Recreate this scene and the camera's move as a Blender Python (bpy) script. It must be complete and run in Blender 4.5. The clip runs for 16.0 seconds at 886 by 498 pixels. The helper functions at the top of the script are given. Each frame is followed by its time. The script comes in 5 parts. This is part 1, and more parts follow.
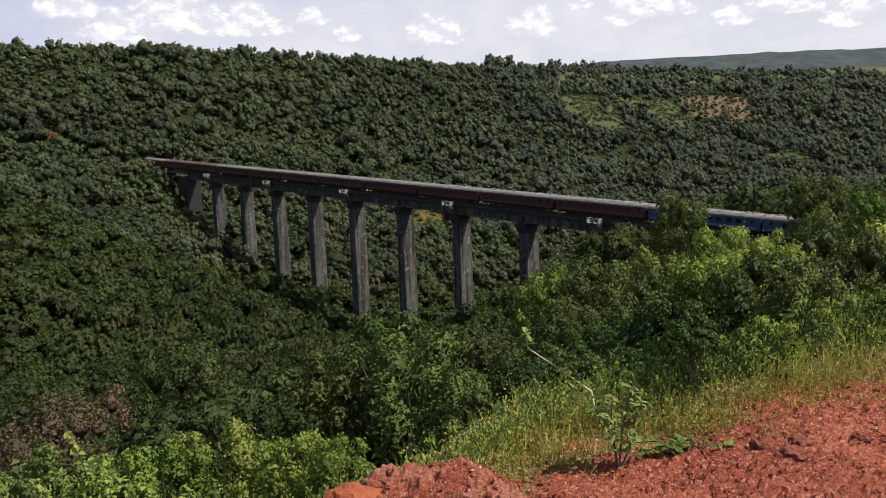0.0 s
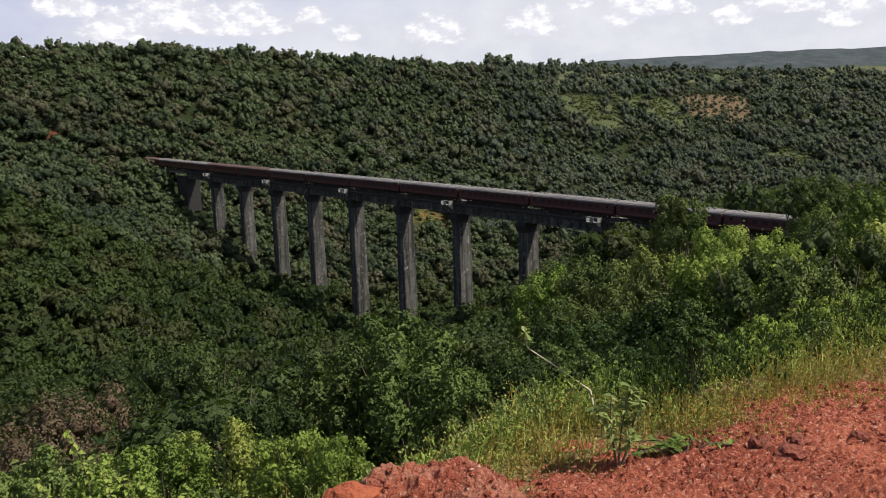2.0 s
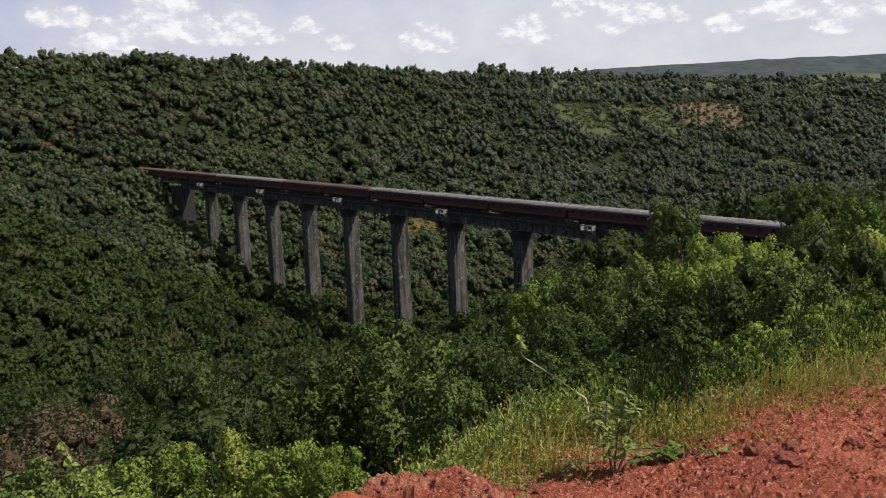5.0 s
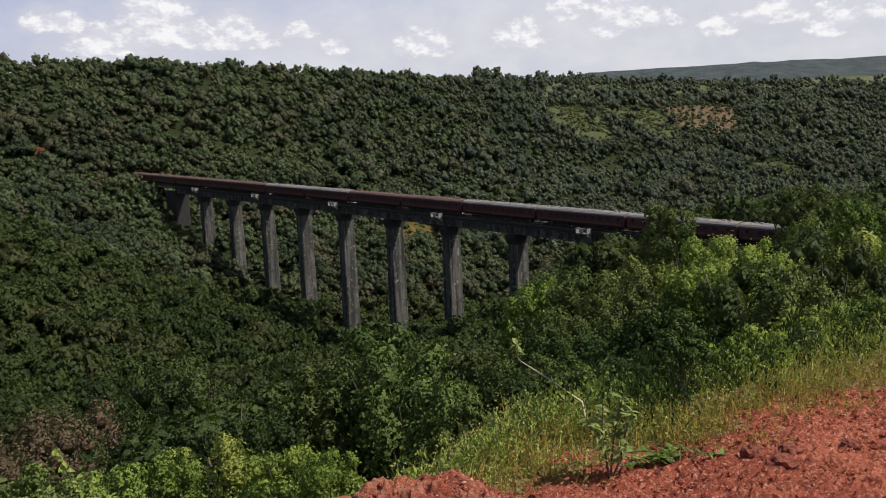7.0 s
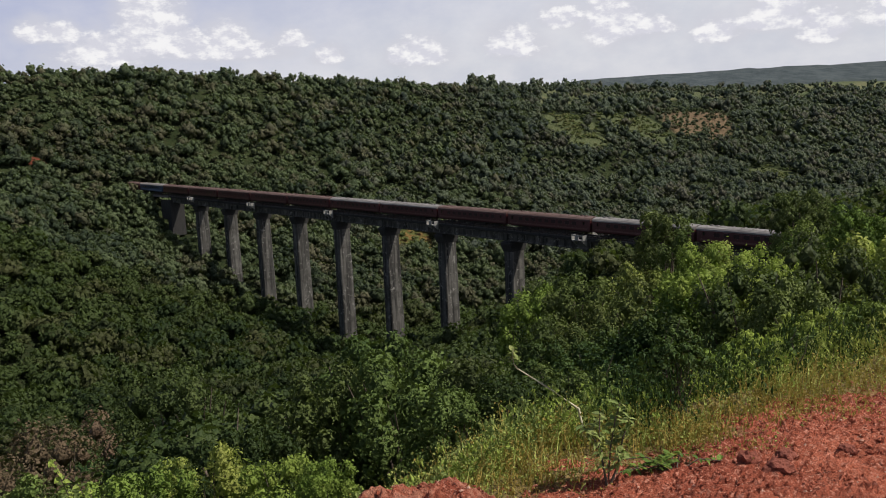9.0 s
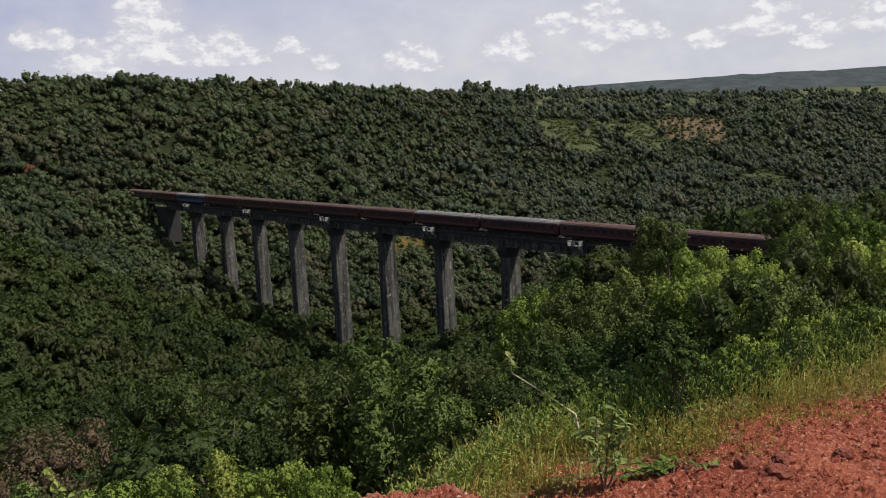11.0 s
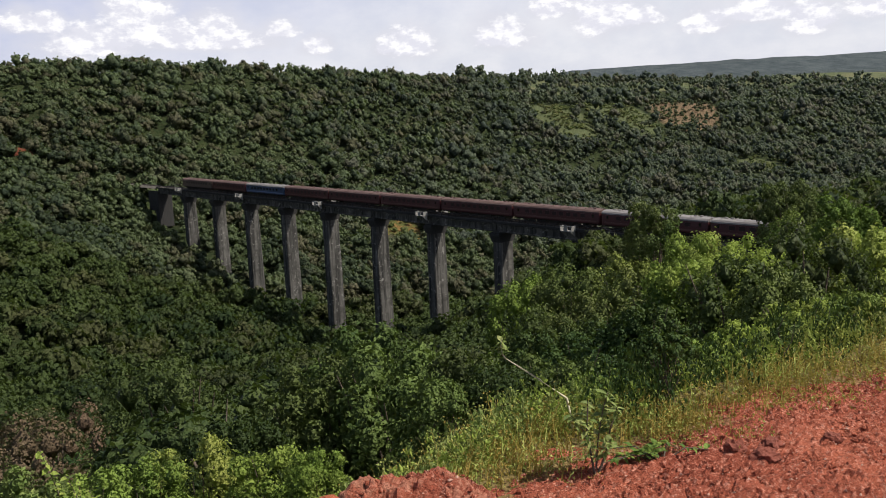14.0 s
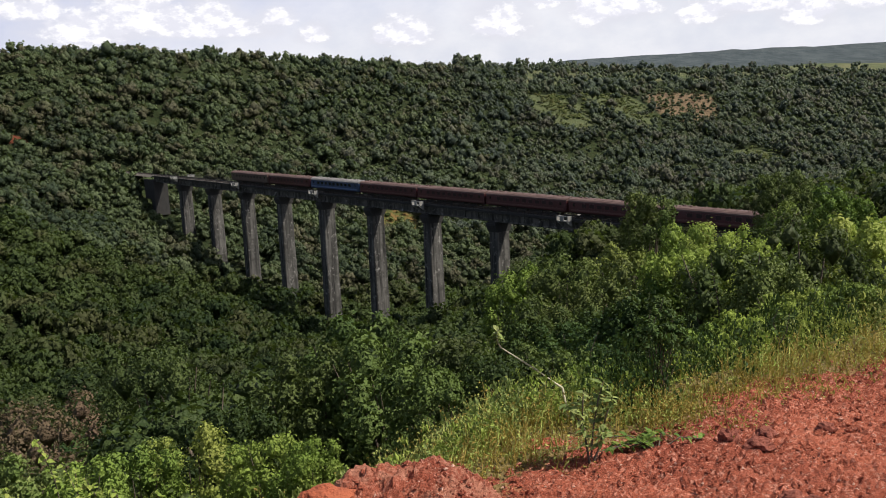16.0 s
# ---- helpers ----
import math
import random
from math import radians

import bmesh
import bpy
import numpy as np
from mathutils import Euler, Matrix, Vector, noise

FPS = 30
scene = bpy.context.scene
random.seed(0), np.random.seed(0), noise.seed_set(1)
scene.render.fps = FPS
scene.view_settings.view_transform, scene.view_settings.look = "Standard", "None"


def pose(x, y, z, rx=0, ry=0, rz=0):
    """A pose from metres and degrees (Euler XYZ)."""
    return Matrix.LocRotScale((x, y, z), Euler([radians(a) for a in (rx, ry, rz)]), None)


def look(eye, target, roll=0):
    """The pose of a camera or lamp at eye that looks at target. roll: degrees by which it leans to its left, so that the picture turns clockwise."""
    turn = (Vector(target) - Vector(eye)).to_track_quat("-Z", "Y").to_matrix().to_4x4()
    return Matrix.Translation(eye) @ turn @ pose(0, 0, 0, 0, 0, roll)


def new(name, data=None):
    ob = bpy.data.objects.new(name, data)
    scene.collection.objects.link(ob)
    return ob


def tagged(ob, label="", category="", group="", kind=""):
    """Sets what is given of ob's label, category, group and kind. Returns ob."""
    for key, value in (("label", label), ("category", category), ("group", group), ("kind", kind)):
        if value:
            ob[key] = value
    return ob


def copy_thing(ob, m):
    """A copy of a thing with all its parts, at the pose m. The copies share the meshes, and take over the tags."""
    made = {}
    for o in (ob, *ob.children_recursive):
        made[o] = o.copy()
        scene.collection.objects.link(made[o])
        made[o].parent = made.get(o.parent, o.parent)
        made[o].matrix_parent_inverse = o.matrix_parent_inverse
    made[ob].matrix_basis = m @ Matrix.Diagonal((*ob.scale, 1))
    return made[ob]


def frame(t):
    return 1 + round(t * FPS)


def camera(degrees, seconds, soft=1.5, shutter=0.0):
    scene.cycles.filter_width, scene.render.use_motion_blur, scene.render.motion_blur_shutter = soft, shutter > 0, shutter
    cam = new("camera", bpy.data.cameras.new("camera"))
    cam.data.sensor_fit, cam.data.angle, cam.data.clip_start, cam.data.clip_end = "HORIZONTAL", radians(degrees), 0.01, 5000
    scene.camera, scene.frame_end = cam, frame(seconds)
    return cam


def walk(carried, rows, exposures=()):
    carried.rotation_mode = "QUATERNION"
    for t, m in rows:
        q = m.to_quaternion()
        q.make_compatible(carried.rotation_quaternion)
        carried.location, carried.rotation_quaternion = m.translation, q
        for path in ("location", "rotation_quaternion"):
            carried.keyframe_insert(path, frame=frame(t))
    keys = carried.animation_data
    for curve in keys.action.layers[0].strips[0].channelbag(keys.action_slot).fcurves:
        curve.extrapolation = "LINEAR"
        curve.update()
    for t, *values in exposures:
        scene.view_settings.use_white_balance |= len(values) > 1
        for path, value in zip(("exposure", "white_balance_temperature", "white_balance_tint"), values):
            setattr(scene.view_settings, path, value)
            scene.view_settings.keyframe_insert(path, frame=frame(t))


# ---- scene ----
# Eye level is z = 0; the railway runs straight across the valley.
cam = camera(55.2, 16.0, soft=1.0)
PATH = [
    (0, pose(-0.001, -0.001, 0.001, 79.759, 1.954, -0.353)),
    (0.5, pose(0.000, -0.001, 0.000, 79.708, 1.956, -0.312)),
    (1, pose(0.001, -0.002, 0.001, 79.664, 1.964, -0.327)),
    (1.5, pose(0.001, -0.003, 0.001, 79.599, 1.942, -0.358)),
    (2, pose(0.001, -0.005, 0.002, 79.710, 1.970, -0.391)),
    (2.5, pose(0.000, -0.005, 0.003, 79.851, 2.032, -0.442)),
    (3, pose(0.000, -0.007, 0.003, 80.013, 2.115, -0.528)),
    (3.5, pose(0.001, -0.007, 0.003, 80.133, 2.136, -0.609)),
    (4, pose(0.001, -0.008, 0.004, 80.217, 2.175, -0.680)),
    (6.5, pose(0.002, -0.005, 0.003, 80.392, 2.294, -1.029)),
    (7, pose(0.001, -0.005, 0.003, 80.523, 2.409, -1.148)),
    (7.5, pose(0.002, -0.005, 0.003, 80.741, 2.543, -1.276)),
    (8, pose(0.001, -0.007, 0.004, 80.865, 2.632, -1.356)),
    (8.5, pose(0.001, -0.009, 0.005, 80.879, 2.660, -1.410)),
    (9, pose(0.001, -0.009, 0.005, 81.021, 2.714, -1.479)),
    (11.5, pose(0.001, -0.015, 0.005, 81.539, 2.864, -1.798)),
    (12, pose(0.002, -0.016, 0.004, 81.694, 2.891, -1.837)),
    (12.5, pose(0.003, -0.018, 0.003, 81.800, 2.917, -1.922)),
    (13, pose(0.003, -0.014, 0.004, 81.762, 2.890, -1.945)),
    (13.5, pose(0.003, -0.013, 0.004, 81.637, 2.857, -2.029)),
    (14, pose(0.004, -0.011, 0.003, 80.371, 2.671, -2.224)),
    (14.5, pose(0.003, -0.011, 0.003, 79.846, 2.609, -2.355)),
    (15, pose(0.003, -0.012, 0.004, 79.771, 2.588, -2.379)),
    (15.5, pose(0.003, -0.013, 0.003, 79.704, 2.533, -2.414)),
    (16, pose(0.003, -0.013, 0.003, 79.657, 2.444, -2.444)),
]

walk(cam, PATH, [(0.0, 0.1), (1.5, 0.1), (4.0, -0.05), (8.0, -0.12), (12.5, -0.24), (13.5, -0.2), (14.0, 0.1), (14.5, 0.22), (16.0, 0.18)])

# ---- the plan: a railway line given by a point and a heading ----
HEAD = radians(39.03)
DX, DY = -math.sin(HEAD), math.cos(HEAD)        # along the line, away from the near bank
NX, NY = -math.cos(HEAD), -math.sin(HEAD)       # across the line, towards the viewer
OX, OY = 33.2, 170.6                            # origin of the line over the nearest full pier
RAIL = -25.75                                   # rail level
SPAN = 23.15
V_TRAIN = 20.25                                 # m/s
COACH = 24.0


def at(a, b=0.0, z=0.0):
    return Vector((OX + DX * a + NX * b, OY + DY * a + NY * b, z))


def along(a, b=0.0, z=0.0):
    """A pose whose x axis runs along the line and y axis across it."""
    p = at(a, b, z)
    return pose(p.x, p.y, p.z, 0, 0, 90 + math.degrees(HEAD))


def sstep(lo, hi, v):
    t = np.clip((v - lo) / (hi - lo), 0, 1)
    return t * t * (3 - 2 * t)


def ripple(x, y, size, seed=0.0):
    """Smooth pseudo-random relief between about -1 and 1."""
    u, v = x / size + seed, y / size - seed * 1.7
    return (np.sin(u * 2.1 + 1.3 * np.sin(v * 1.7 + seed)) + np.sin(v * 2.6 - 1.1 * np.sin(u * 1.9))
            + 0.6 * np.sin(u * 4.7 + v * 3.9 + seed * 3)) / 2.6


def ground_z(x, y):
    """Height of the land: a wooded ravine, the far bank with its plateau, and the spur with the lookout."""
    x, y = np.asarray(x, float), np.asarray(y, float)
    a = (x - OX) * DX + (y - OY) * DY
    b = (x - OX) * NX + (y - OY) * NY
    skew = a + 0.9 * np.clip(b, 0, 150) * (1 - sstep(140, 260, a))
    skew = skew + 0.12 * np.clip(-b, 0, 500) * (1 - sstep(60, 240, a))
    bank = np.interp(skew, [-400, -140, -40, -10, 5, 22, 45, 68, 90, 113, 136, 162, 183, 212, 232, 262, 296, 330, 380, 3000],
                     [-30, -27, -27, -28, -35, -46, -61, -67, -68, -64, -60, -55, -48, -41, -30, -19, -1, 14, 20, 26])
    top = 6 - 9 * sstep(-130, -30, x) - 0.034 * np.clip(x + 20, 0, 420) + 0.03 * np.clip(x - 420, 0, 300) + (10 * sstep(370, 560, skew) - 11 * sstep(280, 330, skew) * (1 - sstep(350, 520, skew))) * sstep(40, 130, x)
    bank = bank + top * sstep(250, 350, skew)
    bank = bank + ripple(x, y, 60, 1.0) * 2.5 * sstep(10, 60, np.abs(b)) + ripple(x, y, 190, 4.0) * 2.2 * sstep(250, 320, skew)
    s = 0.9 * y - 0.45 * x + 1.7 * (1 - sstep(-0.7, 1.3, x))
    spur = np.interp(s, [-400, -60, -4, 3.2, 4.6, 6, 9, 15, 30, 60, 120, 180, 400], [-26, -12, -1.6, -1.88, -1.98, -2.4, -4.2, -8.6, -17.5, -30, -46, -60, -120])
    k = 2.5
    z = np.logaddexp(np.clip(bank, -150, 50) / k, spur / k) * k
    z = np.where(spur - bank > 25, spur, z)
    # railway formation: an embankment on the near bank, a cutting on the far one
    wide = np.where(a < 100, 0.9, 0.25) * np.abs(z - (RAIL - 0.6))
    form = sstep(np.where(a < 100, 6.0, 3.6) + wide, np.where(a < 100, 4.0, 2.8), np.abs(b)) * np.where(a < 100, 1 - sstep(-14, -4, a), sstep(226, 236, a) * (1 - sstep(244, 258, a)))
    z = z * (1 - form) + (RAIL - 0.65) * form
    # a long far ridge
    az = x / np.maximum(y, 1)
    ridge = (70 + 14 * sstep(0.12, 0.6, az) + 5 * ripple(x, y, 220, 2.0) + 3 * ripple(x, y, 45, 6.0)) * sstep(0.02, 0.2, az)
    z = z + ridge * sstep(1900, 2900, y)
    z = z - 0.95 * sstep(3.85, 5.6, s) * (1 - sstep(11, 20, s)) * sstep(0.5, 1.6, x)      # a steep brow below the lookout
    near = np.hypot(x, y)
    z = z + 0.025 * ripple(x, y, 0.5, 3.0) * (near < 12) + 0.3 * ripple(x, y, 7, 5.0) * sstep(9, 25, near)
    return z


# ---- light ----
SUN_AZ, SUN_EL = radians(102), radians(56)      # from the viewer's right
sun = new("sun", bpy.data.lights.new("sun", "SUN"))
sun.data.energy, sun.data.angle, sun.data.color = 5.0, radians(0.6), (1.0, 0.95, 0.86)
sun.matrix_world = look((0, 0, 0), (-math.sin(SUN_AZ) * math.cos(SUN_EL), -math.cos(SUN_AZ) * math.cos(SUN_EL), -math.sin(SUN_EL)))


class Nodes:
    """Short hand for a node tree."""

    def __init__(self, tree):
        self.t = tree
        tree.nodes.clear()

    def add(self, kind, **values):
        n = self.t.nodes.new(kind)
        for key, v in values.items():
            if key == "op":
                n.operation = v
            elif key == "blend":
                n.blend_type = v
            elif key == "dt":
                n.data_type = v
        return n

    def link(self, a, b):
        self.t.links.new(a, b)

    def put(self, sock, v):
        if hasattr(v, "is_output"):
            self.link(v, sock)
        elif isinstance(v, (tuple, list)) and len(v) == 3 and sock.type == "RGBA":
            sock.default_value = (*v, 1)
        else:
            sock.default_value = v

    def math(self, op, a, b=0.0, c=None, clamp=False):
        n = self.add("ShaderNodeMath", op=op)
        n.use_clamp = clamp
        self.put(n.inputs[0], a)
        self.put(n.inputs[1], b)
        if c is not None:
            self.put(n.inputs[2], c)
        return n.outputs[0]

    def mix(self, f, a, b, blend="MIX"):
        n = self.add("ShaderNodeMix", dt="RGBA", blend=blend)
        self.put(n.inputs[0], f)
        self.put(n.inputs[6], a)
        self.put(n.inputs[7], b)
        return n.outputs[2]

    def noise(self, vec, scale, detail=3.0, rough=0.55, warp=0.0):
        n = self.add("ShaderNodeTexNoise")
        self.put(n.inputs["Vector"], vec)
        for k, v in (("Scale", scale), ("Detail", detail), ("Roughness", rough), ("Distortion", warp)):
            n.inputs[k].default_value = v
        return n.outputs["Fac"]

    def ramp(self, f, lo, hi, a=0.0, b=1.0):
        n = self.add("ShaderNodeMapRange")
        n.interpolation_type = "SMOOTHSTEP"
        for k, v in ((0, f), (1, lo), (2, hi), (3, a), (4, b)):
            self.put(n.inputs[k], v)
        return n.outputs[0]

    def scaled(self, vec, s):
        n = self.add("ShaderNodeVectorMath", op="MULTIPLY")
        self.put(n.inputs[0], vec)
        n.inputs[1].default_value = s
        return n.outputs[0]


world = bpy.data.worlds.new("sky")
scene.world = world
world.use_nodes = True
N = Nodes(world.node_tree)
co = N.add("ShaderNodeTexCoord").outputs["Generated"]
sky = N.add("ShaderNodeTexSky")
sky.sky_type, sky.sun_disc, sky.sun_elevation, sky.sun_rotation = "NISHITA", False, SUN_EL, SUN_AZ
sky.dust_density, sky.air_density = 2.5, 1.0
sep = N.add("ShaderNodeSeparateXYZ")
N.link(co, sep.inputs[0])
azim = N.math("ARCTAN2", sep.outputs[0], sep.outputs[1])
elev = N.math("ARCSINE", sep.outputs[2])
flat = N.add("ShaderNodeCombineXYZ")
N.link(azim, flat.inputs[0])
N.link(N.math("MULTIPLY", elev, 1.6), flat.inputs[1])
puff = N.noise(flat.outputs[0], 46.0, 7.0, 0.62)
cover = None
# cumulus heaps: azimuth, elevation of the flat base, half width, height in degrees
for c_az, c_el, c_w, c_h in ((-16.7, 6.3, 2.1, 2.7), (-17.6, 5.9, 1.2, 1.6), (-19.5, 4.5, 2.9, 1.6), (-23.4, 5.8, 1.2, 1.0), (-22.0, 5.7, 1.3, 0.9), (-12.4, 5.0, 1.7, 1.7), (-12.6, 4.5, 3.8, 0.9), (-15.5, 5.0, 3.0, 1.3),
                             (-8.0, 5.1, 1.1, 0.8), (-5.8, 4.0, 1.0, 0.9), (0.1, 3.8, 2.0, 1.4), (-1.4, 3.8, 0.8, 1.0), (6.3, 4.1, 1.9, 1.5), (13.2, 4.9, 2.5, 1.7), (12.4, 5.2, 1.4, 3.0), (9.5, 5.7, 1.5, 1.1),
                             (15.2, 4.8, 1.6, 0.9), (19.1, 4.2, 1.5, 1.2), (22.7, 5.1, 1.7, 1.6), (25.3, 3.9, 1.6, 1.6), (28.9, 4.6, 1.8, 1.7), (22.7, 4.5, 2.7, 0.8)):
    u = N.math("MULTIPLY", N.math("SUBTRACT", azim, radians(c_az)), 1 / radians(c_w))
    rise = N.math("SUBTRACT", elev, radians(c_el))
    v = N.math("MAXIMUM", N.math("MULTIPLY", rise, 1 / radians(c_h)), N.math("MULTIPLY", rise, -2.4 / radians(c_h)))
    d = N.math("SUBTRACT", 1.0, N.math("SQRT", N.math("ADD", N.math("MULTIPLY", u, u), N.math("MULTIPLY", v, v))))
    cover = d if cover is None else N.math("MAXIMUM", cover, d)
lump = N.math("ADD", N.math("MULTIPLY", cover, 0.9), N.math("MULTIPLY", N.math("SUBTRACT", puff, 0.5), 1.7))
heap = N.ramp(lump, -0.06, 0.34, 0.0, 0.95)
halo = N.math("MULTIPLY", N.ramp(N.math("ADD", cover, N.math("MULTIPLY", N.math("SUBTRACT", N.noise(flat.outputs[0], 15.0, 4.0, 0.6), 0.5), 1.6)), -0.75, 0.35), 0.75)
broad = N.noise(flat.outputs[0], 6.0, 4.0, 0.55)
veil = N.ramp(N.math("ADD", N.math("MULTIPLY", broad, 0.65), N.math("MULTIPLY", N.noise(flat.outputs[0], 22.0, 5.0, 0.6), 0.35)), 0.36, 0.64)
# the clear lavender part of the sky lies up and to the left; towards the right and the horizon it whitens
clear = N.ramp(N.math("ADD", N.math("MULTIPLY", azim, -0.5), N.math("ADD", N.math("MULTIPLY", elev, 2.2), N.math("MULTIPLY", N.math("SUBTRACT", broad, 0.5), 0.35))), 0.08, 0.55)
thin = N.add("ShaderNodeBackground")
N.put(thin.inputs[0], N.mix(halo, N.mix(clear, N.mix(veil, (0.72, 0.74, 0.83), (0.87, 0.87, 0.92)), N.mix(veil, (0.54, 0.58, 0.79), (0.67, 0.69, 0.84))), (0.76, 0.755, 0.83)))
thin.inputs[1].default_value = 0.97
white = N.add("ShaderNodeBackground")
above = N.add("ShaderNodeVectorMath", op="ADD")
N.link(flat.outputs[0], above.inputs[0])
above.inputs[1].default_value = (0.004, 0.011, 0.0)
billow = N.math("SUBTRACT", puff, N.noise(above.outputs[0], 46.0, 7.0, 0.62))
crest = N.ramp(N.math("ADD", N.math("MULTIPLY", billow, 1.5), N.math("MULTIPLY", N.math("SUBTRACT", N.noise(flat.outputs[0], 30.0, 4.0, 0.6), 0.5), 0.7)), -0.16, 0.26)
N.put(white.inputs[0], N.mix(crest, (0.74, 0.74, 0.82), (1.02, 1.01, 1.02)))
white.inputs[1].default_value = 1.0
blue = N.add("ShaderNodeBackground")
N.link(sky.outputs[0], blue.inputs[0])
blue.inputs[1].default_value = 0.085
hazy = N.add("ShaderNodeMixShader")
N.put(hazy.inputs[0], N.ramp(elev, radians(20), radians(9), 0.05, 0.92))
N.link(blue.outputs[0], hazy.inputs[1])
N.link(thin.outputs[0], hazy.inputs[2])
full = N.add("ShaderNodeMixShader")
N.link(heap, full.inputs[0])
N.link(hazy.outputs[0], full.inputs[1])
N.link(white.outputs[0], full.inputs[2])
out = N.add("ShaderNodeOutputWorld")
N.link(full.outputs[0], out.inputs[0])


# ---- materials ----
def material(name):
    m = bpy.data.materials.new(name)
    m.use_nodes = True
    return m, Nodes(m.node_tree)


def surface(name, colour, rough=0.9, metal=0.0, bump=None, bump_depth=0.01, spec=0.3):
    """A solid surface; colour and bump are functions of (nodes, position)."""
    m, n = material(name)
    pos = n.add("ShaderNodeTexCoord").outputs["Object"]
    b = n.add("ShaderNodeBsdfPrincipled")
    n.put(b.inputs["Base Color"], colour(n, pos) if callable(colour) else colour)
    n.put(b.inputs["Roughness"], rough)
    n.put(b.inputs["Metallic"], metal)
    n.put(b.inputs["Specular IOR Level"], spec)
    if bump:
        k = n.add("ShaderNodeBump")
        k.inputs["Distance"].default_value = bump_depth
        n.put(k.inputs["Height"], bump(n, pos))
        n.link(k.outputs[0], b.inputs["Normal"])
    o = n.add("ShaderNodeOutputMaterial")
    n.link(b.outputs[0], o.inputs[0])
    return m


def leaves(name, dark, light, accent, clump=0.12, through_light=0.35, rough=0.55, joined=False):
    """Foliage: tint varies by tree, by clump and by leaf; some light passes through."""
    m, n = material(name)
    pos = n.add("ShaderNodeNewGeometry")
    if joined:
        att = n.add("ShaderNodeAttribute")
        att.attribute_name = "tint"
        tree = att.outputs["Fac"]
    else:
        tree = n.add("ShaderNodeObjectInfo").outputs["Random"]
    big = n.noise(pos.outputs["Position"], clump, 2.0)
    small = n.noise(pos.outputs["Position"], clump * 9, 2.0)
    f = n.math("ADD", n.math("MULTIPLY", tree, 0.42), n.math("MULTIPLY", big, 0.40))
    f = n.math("ADD", f, n.math("ADD", n.math("MULTIPLY", small, 0.24), n.math("MULTIPLY", pos.outputs["Random Per Island"], 0.16)))
    col = n.mix(n.ramp(f, 0.34, 0.86), dark, light)
    other = n.math("FRACT", n.math("MULTIPLY", tree, 7.31))
    patch = n.math("ADD", n.math("MULTIPLY", n.noise(pos.outputs["Position"], clump * 0.35, 3.0), 0.8), n.math("MULTIPLY", other, 0.28))
    col = n.mix(n.ramp(patch, 0.50, 0.74, 0.0, 0.8), col, accent)
    b = n.add("ShaderNodeBsdfPrincipled")
    n.put(b.inputs["Base Color"], col)
    n.put(b.inputs["Roughness"], rough)
    n.put(b.inputs["Specular IOR Level"], 0.12)
    k = n.add("ShaderNodeBump")
    k.inputs["Strength"].default_value = 0.85
    k.inputs["Distance"].default_value = 0.05 / clump
    n.put(k.inputs["Height"], n.math("ADD", n.noise(pos.outputs["Position"], clump * 12, 3.0, 0.6), n.math("MULTIPLY", n.noise(pos.outputs["Position"], clump * 34, 2.0, 0.6), 0.6)))
    n.link(k.outputs[0], b.inputs["Normal"])
    tr = n.add("ShaderNodeBsdfTranslucent")
    n.put(tr.inputs[0], n.mix(0.5, col, (0.16, 0.24, 0.03)))
    mx = n.add("ShaderNodeMixShader")
    mx.inputs[0].default_value = through_light
    n.link(b.outputs[0], mx.inputs[1])
    n.link(tr.outputs[0], mx.inputs[2])
    o = n.add("ShaderNodeOutputMaterial")
    n.link(mx.outputs[0], o.inputs[0])
    return m


# aerial haze is put into these two leaf colours: greyer, bluer, the farther one paler
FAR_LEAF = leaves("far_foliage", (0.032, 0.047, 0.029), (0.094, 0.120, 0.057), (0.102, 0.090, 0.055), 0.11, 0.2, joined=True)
HAZED_LEAF = leaves("hazed_foliage", (0.039, 0.053, 0.043), (0.104, 0.125, 0.077), (0.106, 0.098, 0.070), 0.08, 0.2, joined=True)
MID_LEAF = leaves("foliage", (0.028, 0.047, 0.016), (0.096, 0.124, 0.037), (0.106, 0.106, 0.041), 0.13, 0.2)
FRESH_LEAF = leaves("fresh_foliage", (0.074, 0.132, 0.026), (0.190, 0.265, 0.052), (0.235, 0.26, 0.068), 0.4, 0.22)
DARK_LEAF = leaves("dark_foliage", (0.030, 0.060, 0.018), (0.112, 0.158, 0.042), (0.135, 0.148, 0.047), 0.4, 0.18)
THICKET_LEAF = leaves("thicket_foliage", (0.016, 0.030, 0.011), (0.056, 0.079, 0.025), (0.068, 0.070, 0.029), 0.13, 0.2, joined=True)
SCRUB_LEAF = leaves("scrub_foliage", (0.055, 0.080, 0.026), (0.145, 0.165, 0.058), (0.15, 0.14, 0.06), 0.13, 0.2, joined=True)
YELLOW_LEAF = leaves("yellowish_foliage", (0.17, 0.25, 0.048), (0.33, 0.41, 0.085), (0.36, 0.37, 0.10), 1.0, 0.35)
BROWN_LEAF = leaves("brown_foliage", (0.092, 0.060, 0.042), (0.165, 0.108, 0.072), (0.12, 0.092, 0.055), 0.4, 0.2)
PALE_LEAF = leaves("pale_foliage", (0.13, 0.19, 0.05), (0.34, 0.38, 0.13), (0.40, 0.38, 0.15), 1.0, 0.3)
GRASS = leaves("tall_grass", (0.24, 0.31, 0.07), (0.50, 0.54, 0.16), (0.58, 0.50, 0.18), 0.9, 0.35)
DRY_GRASS = leaves("dry_grass", (0.30, 0.21, 0.05), (0.56, 0.42, 0.13), (0.38, 0.34, 0.08), 1.5, 0.4)


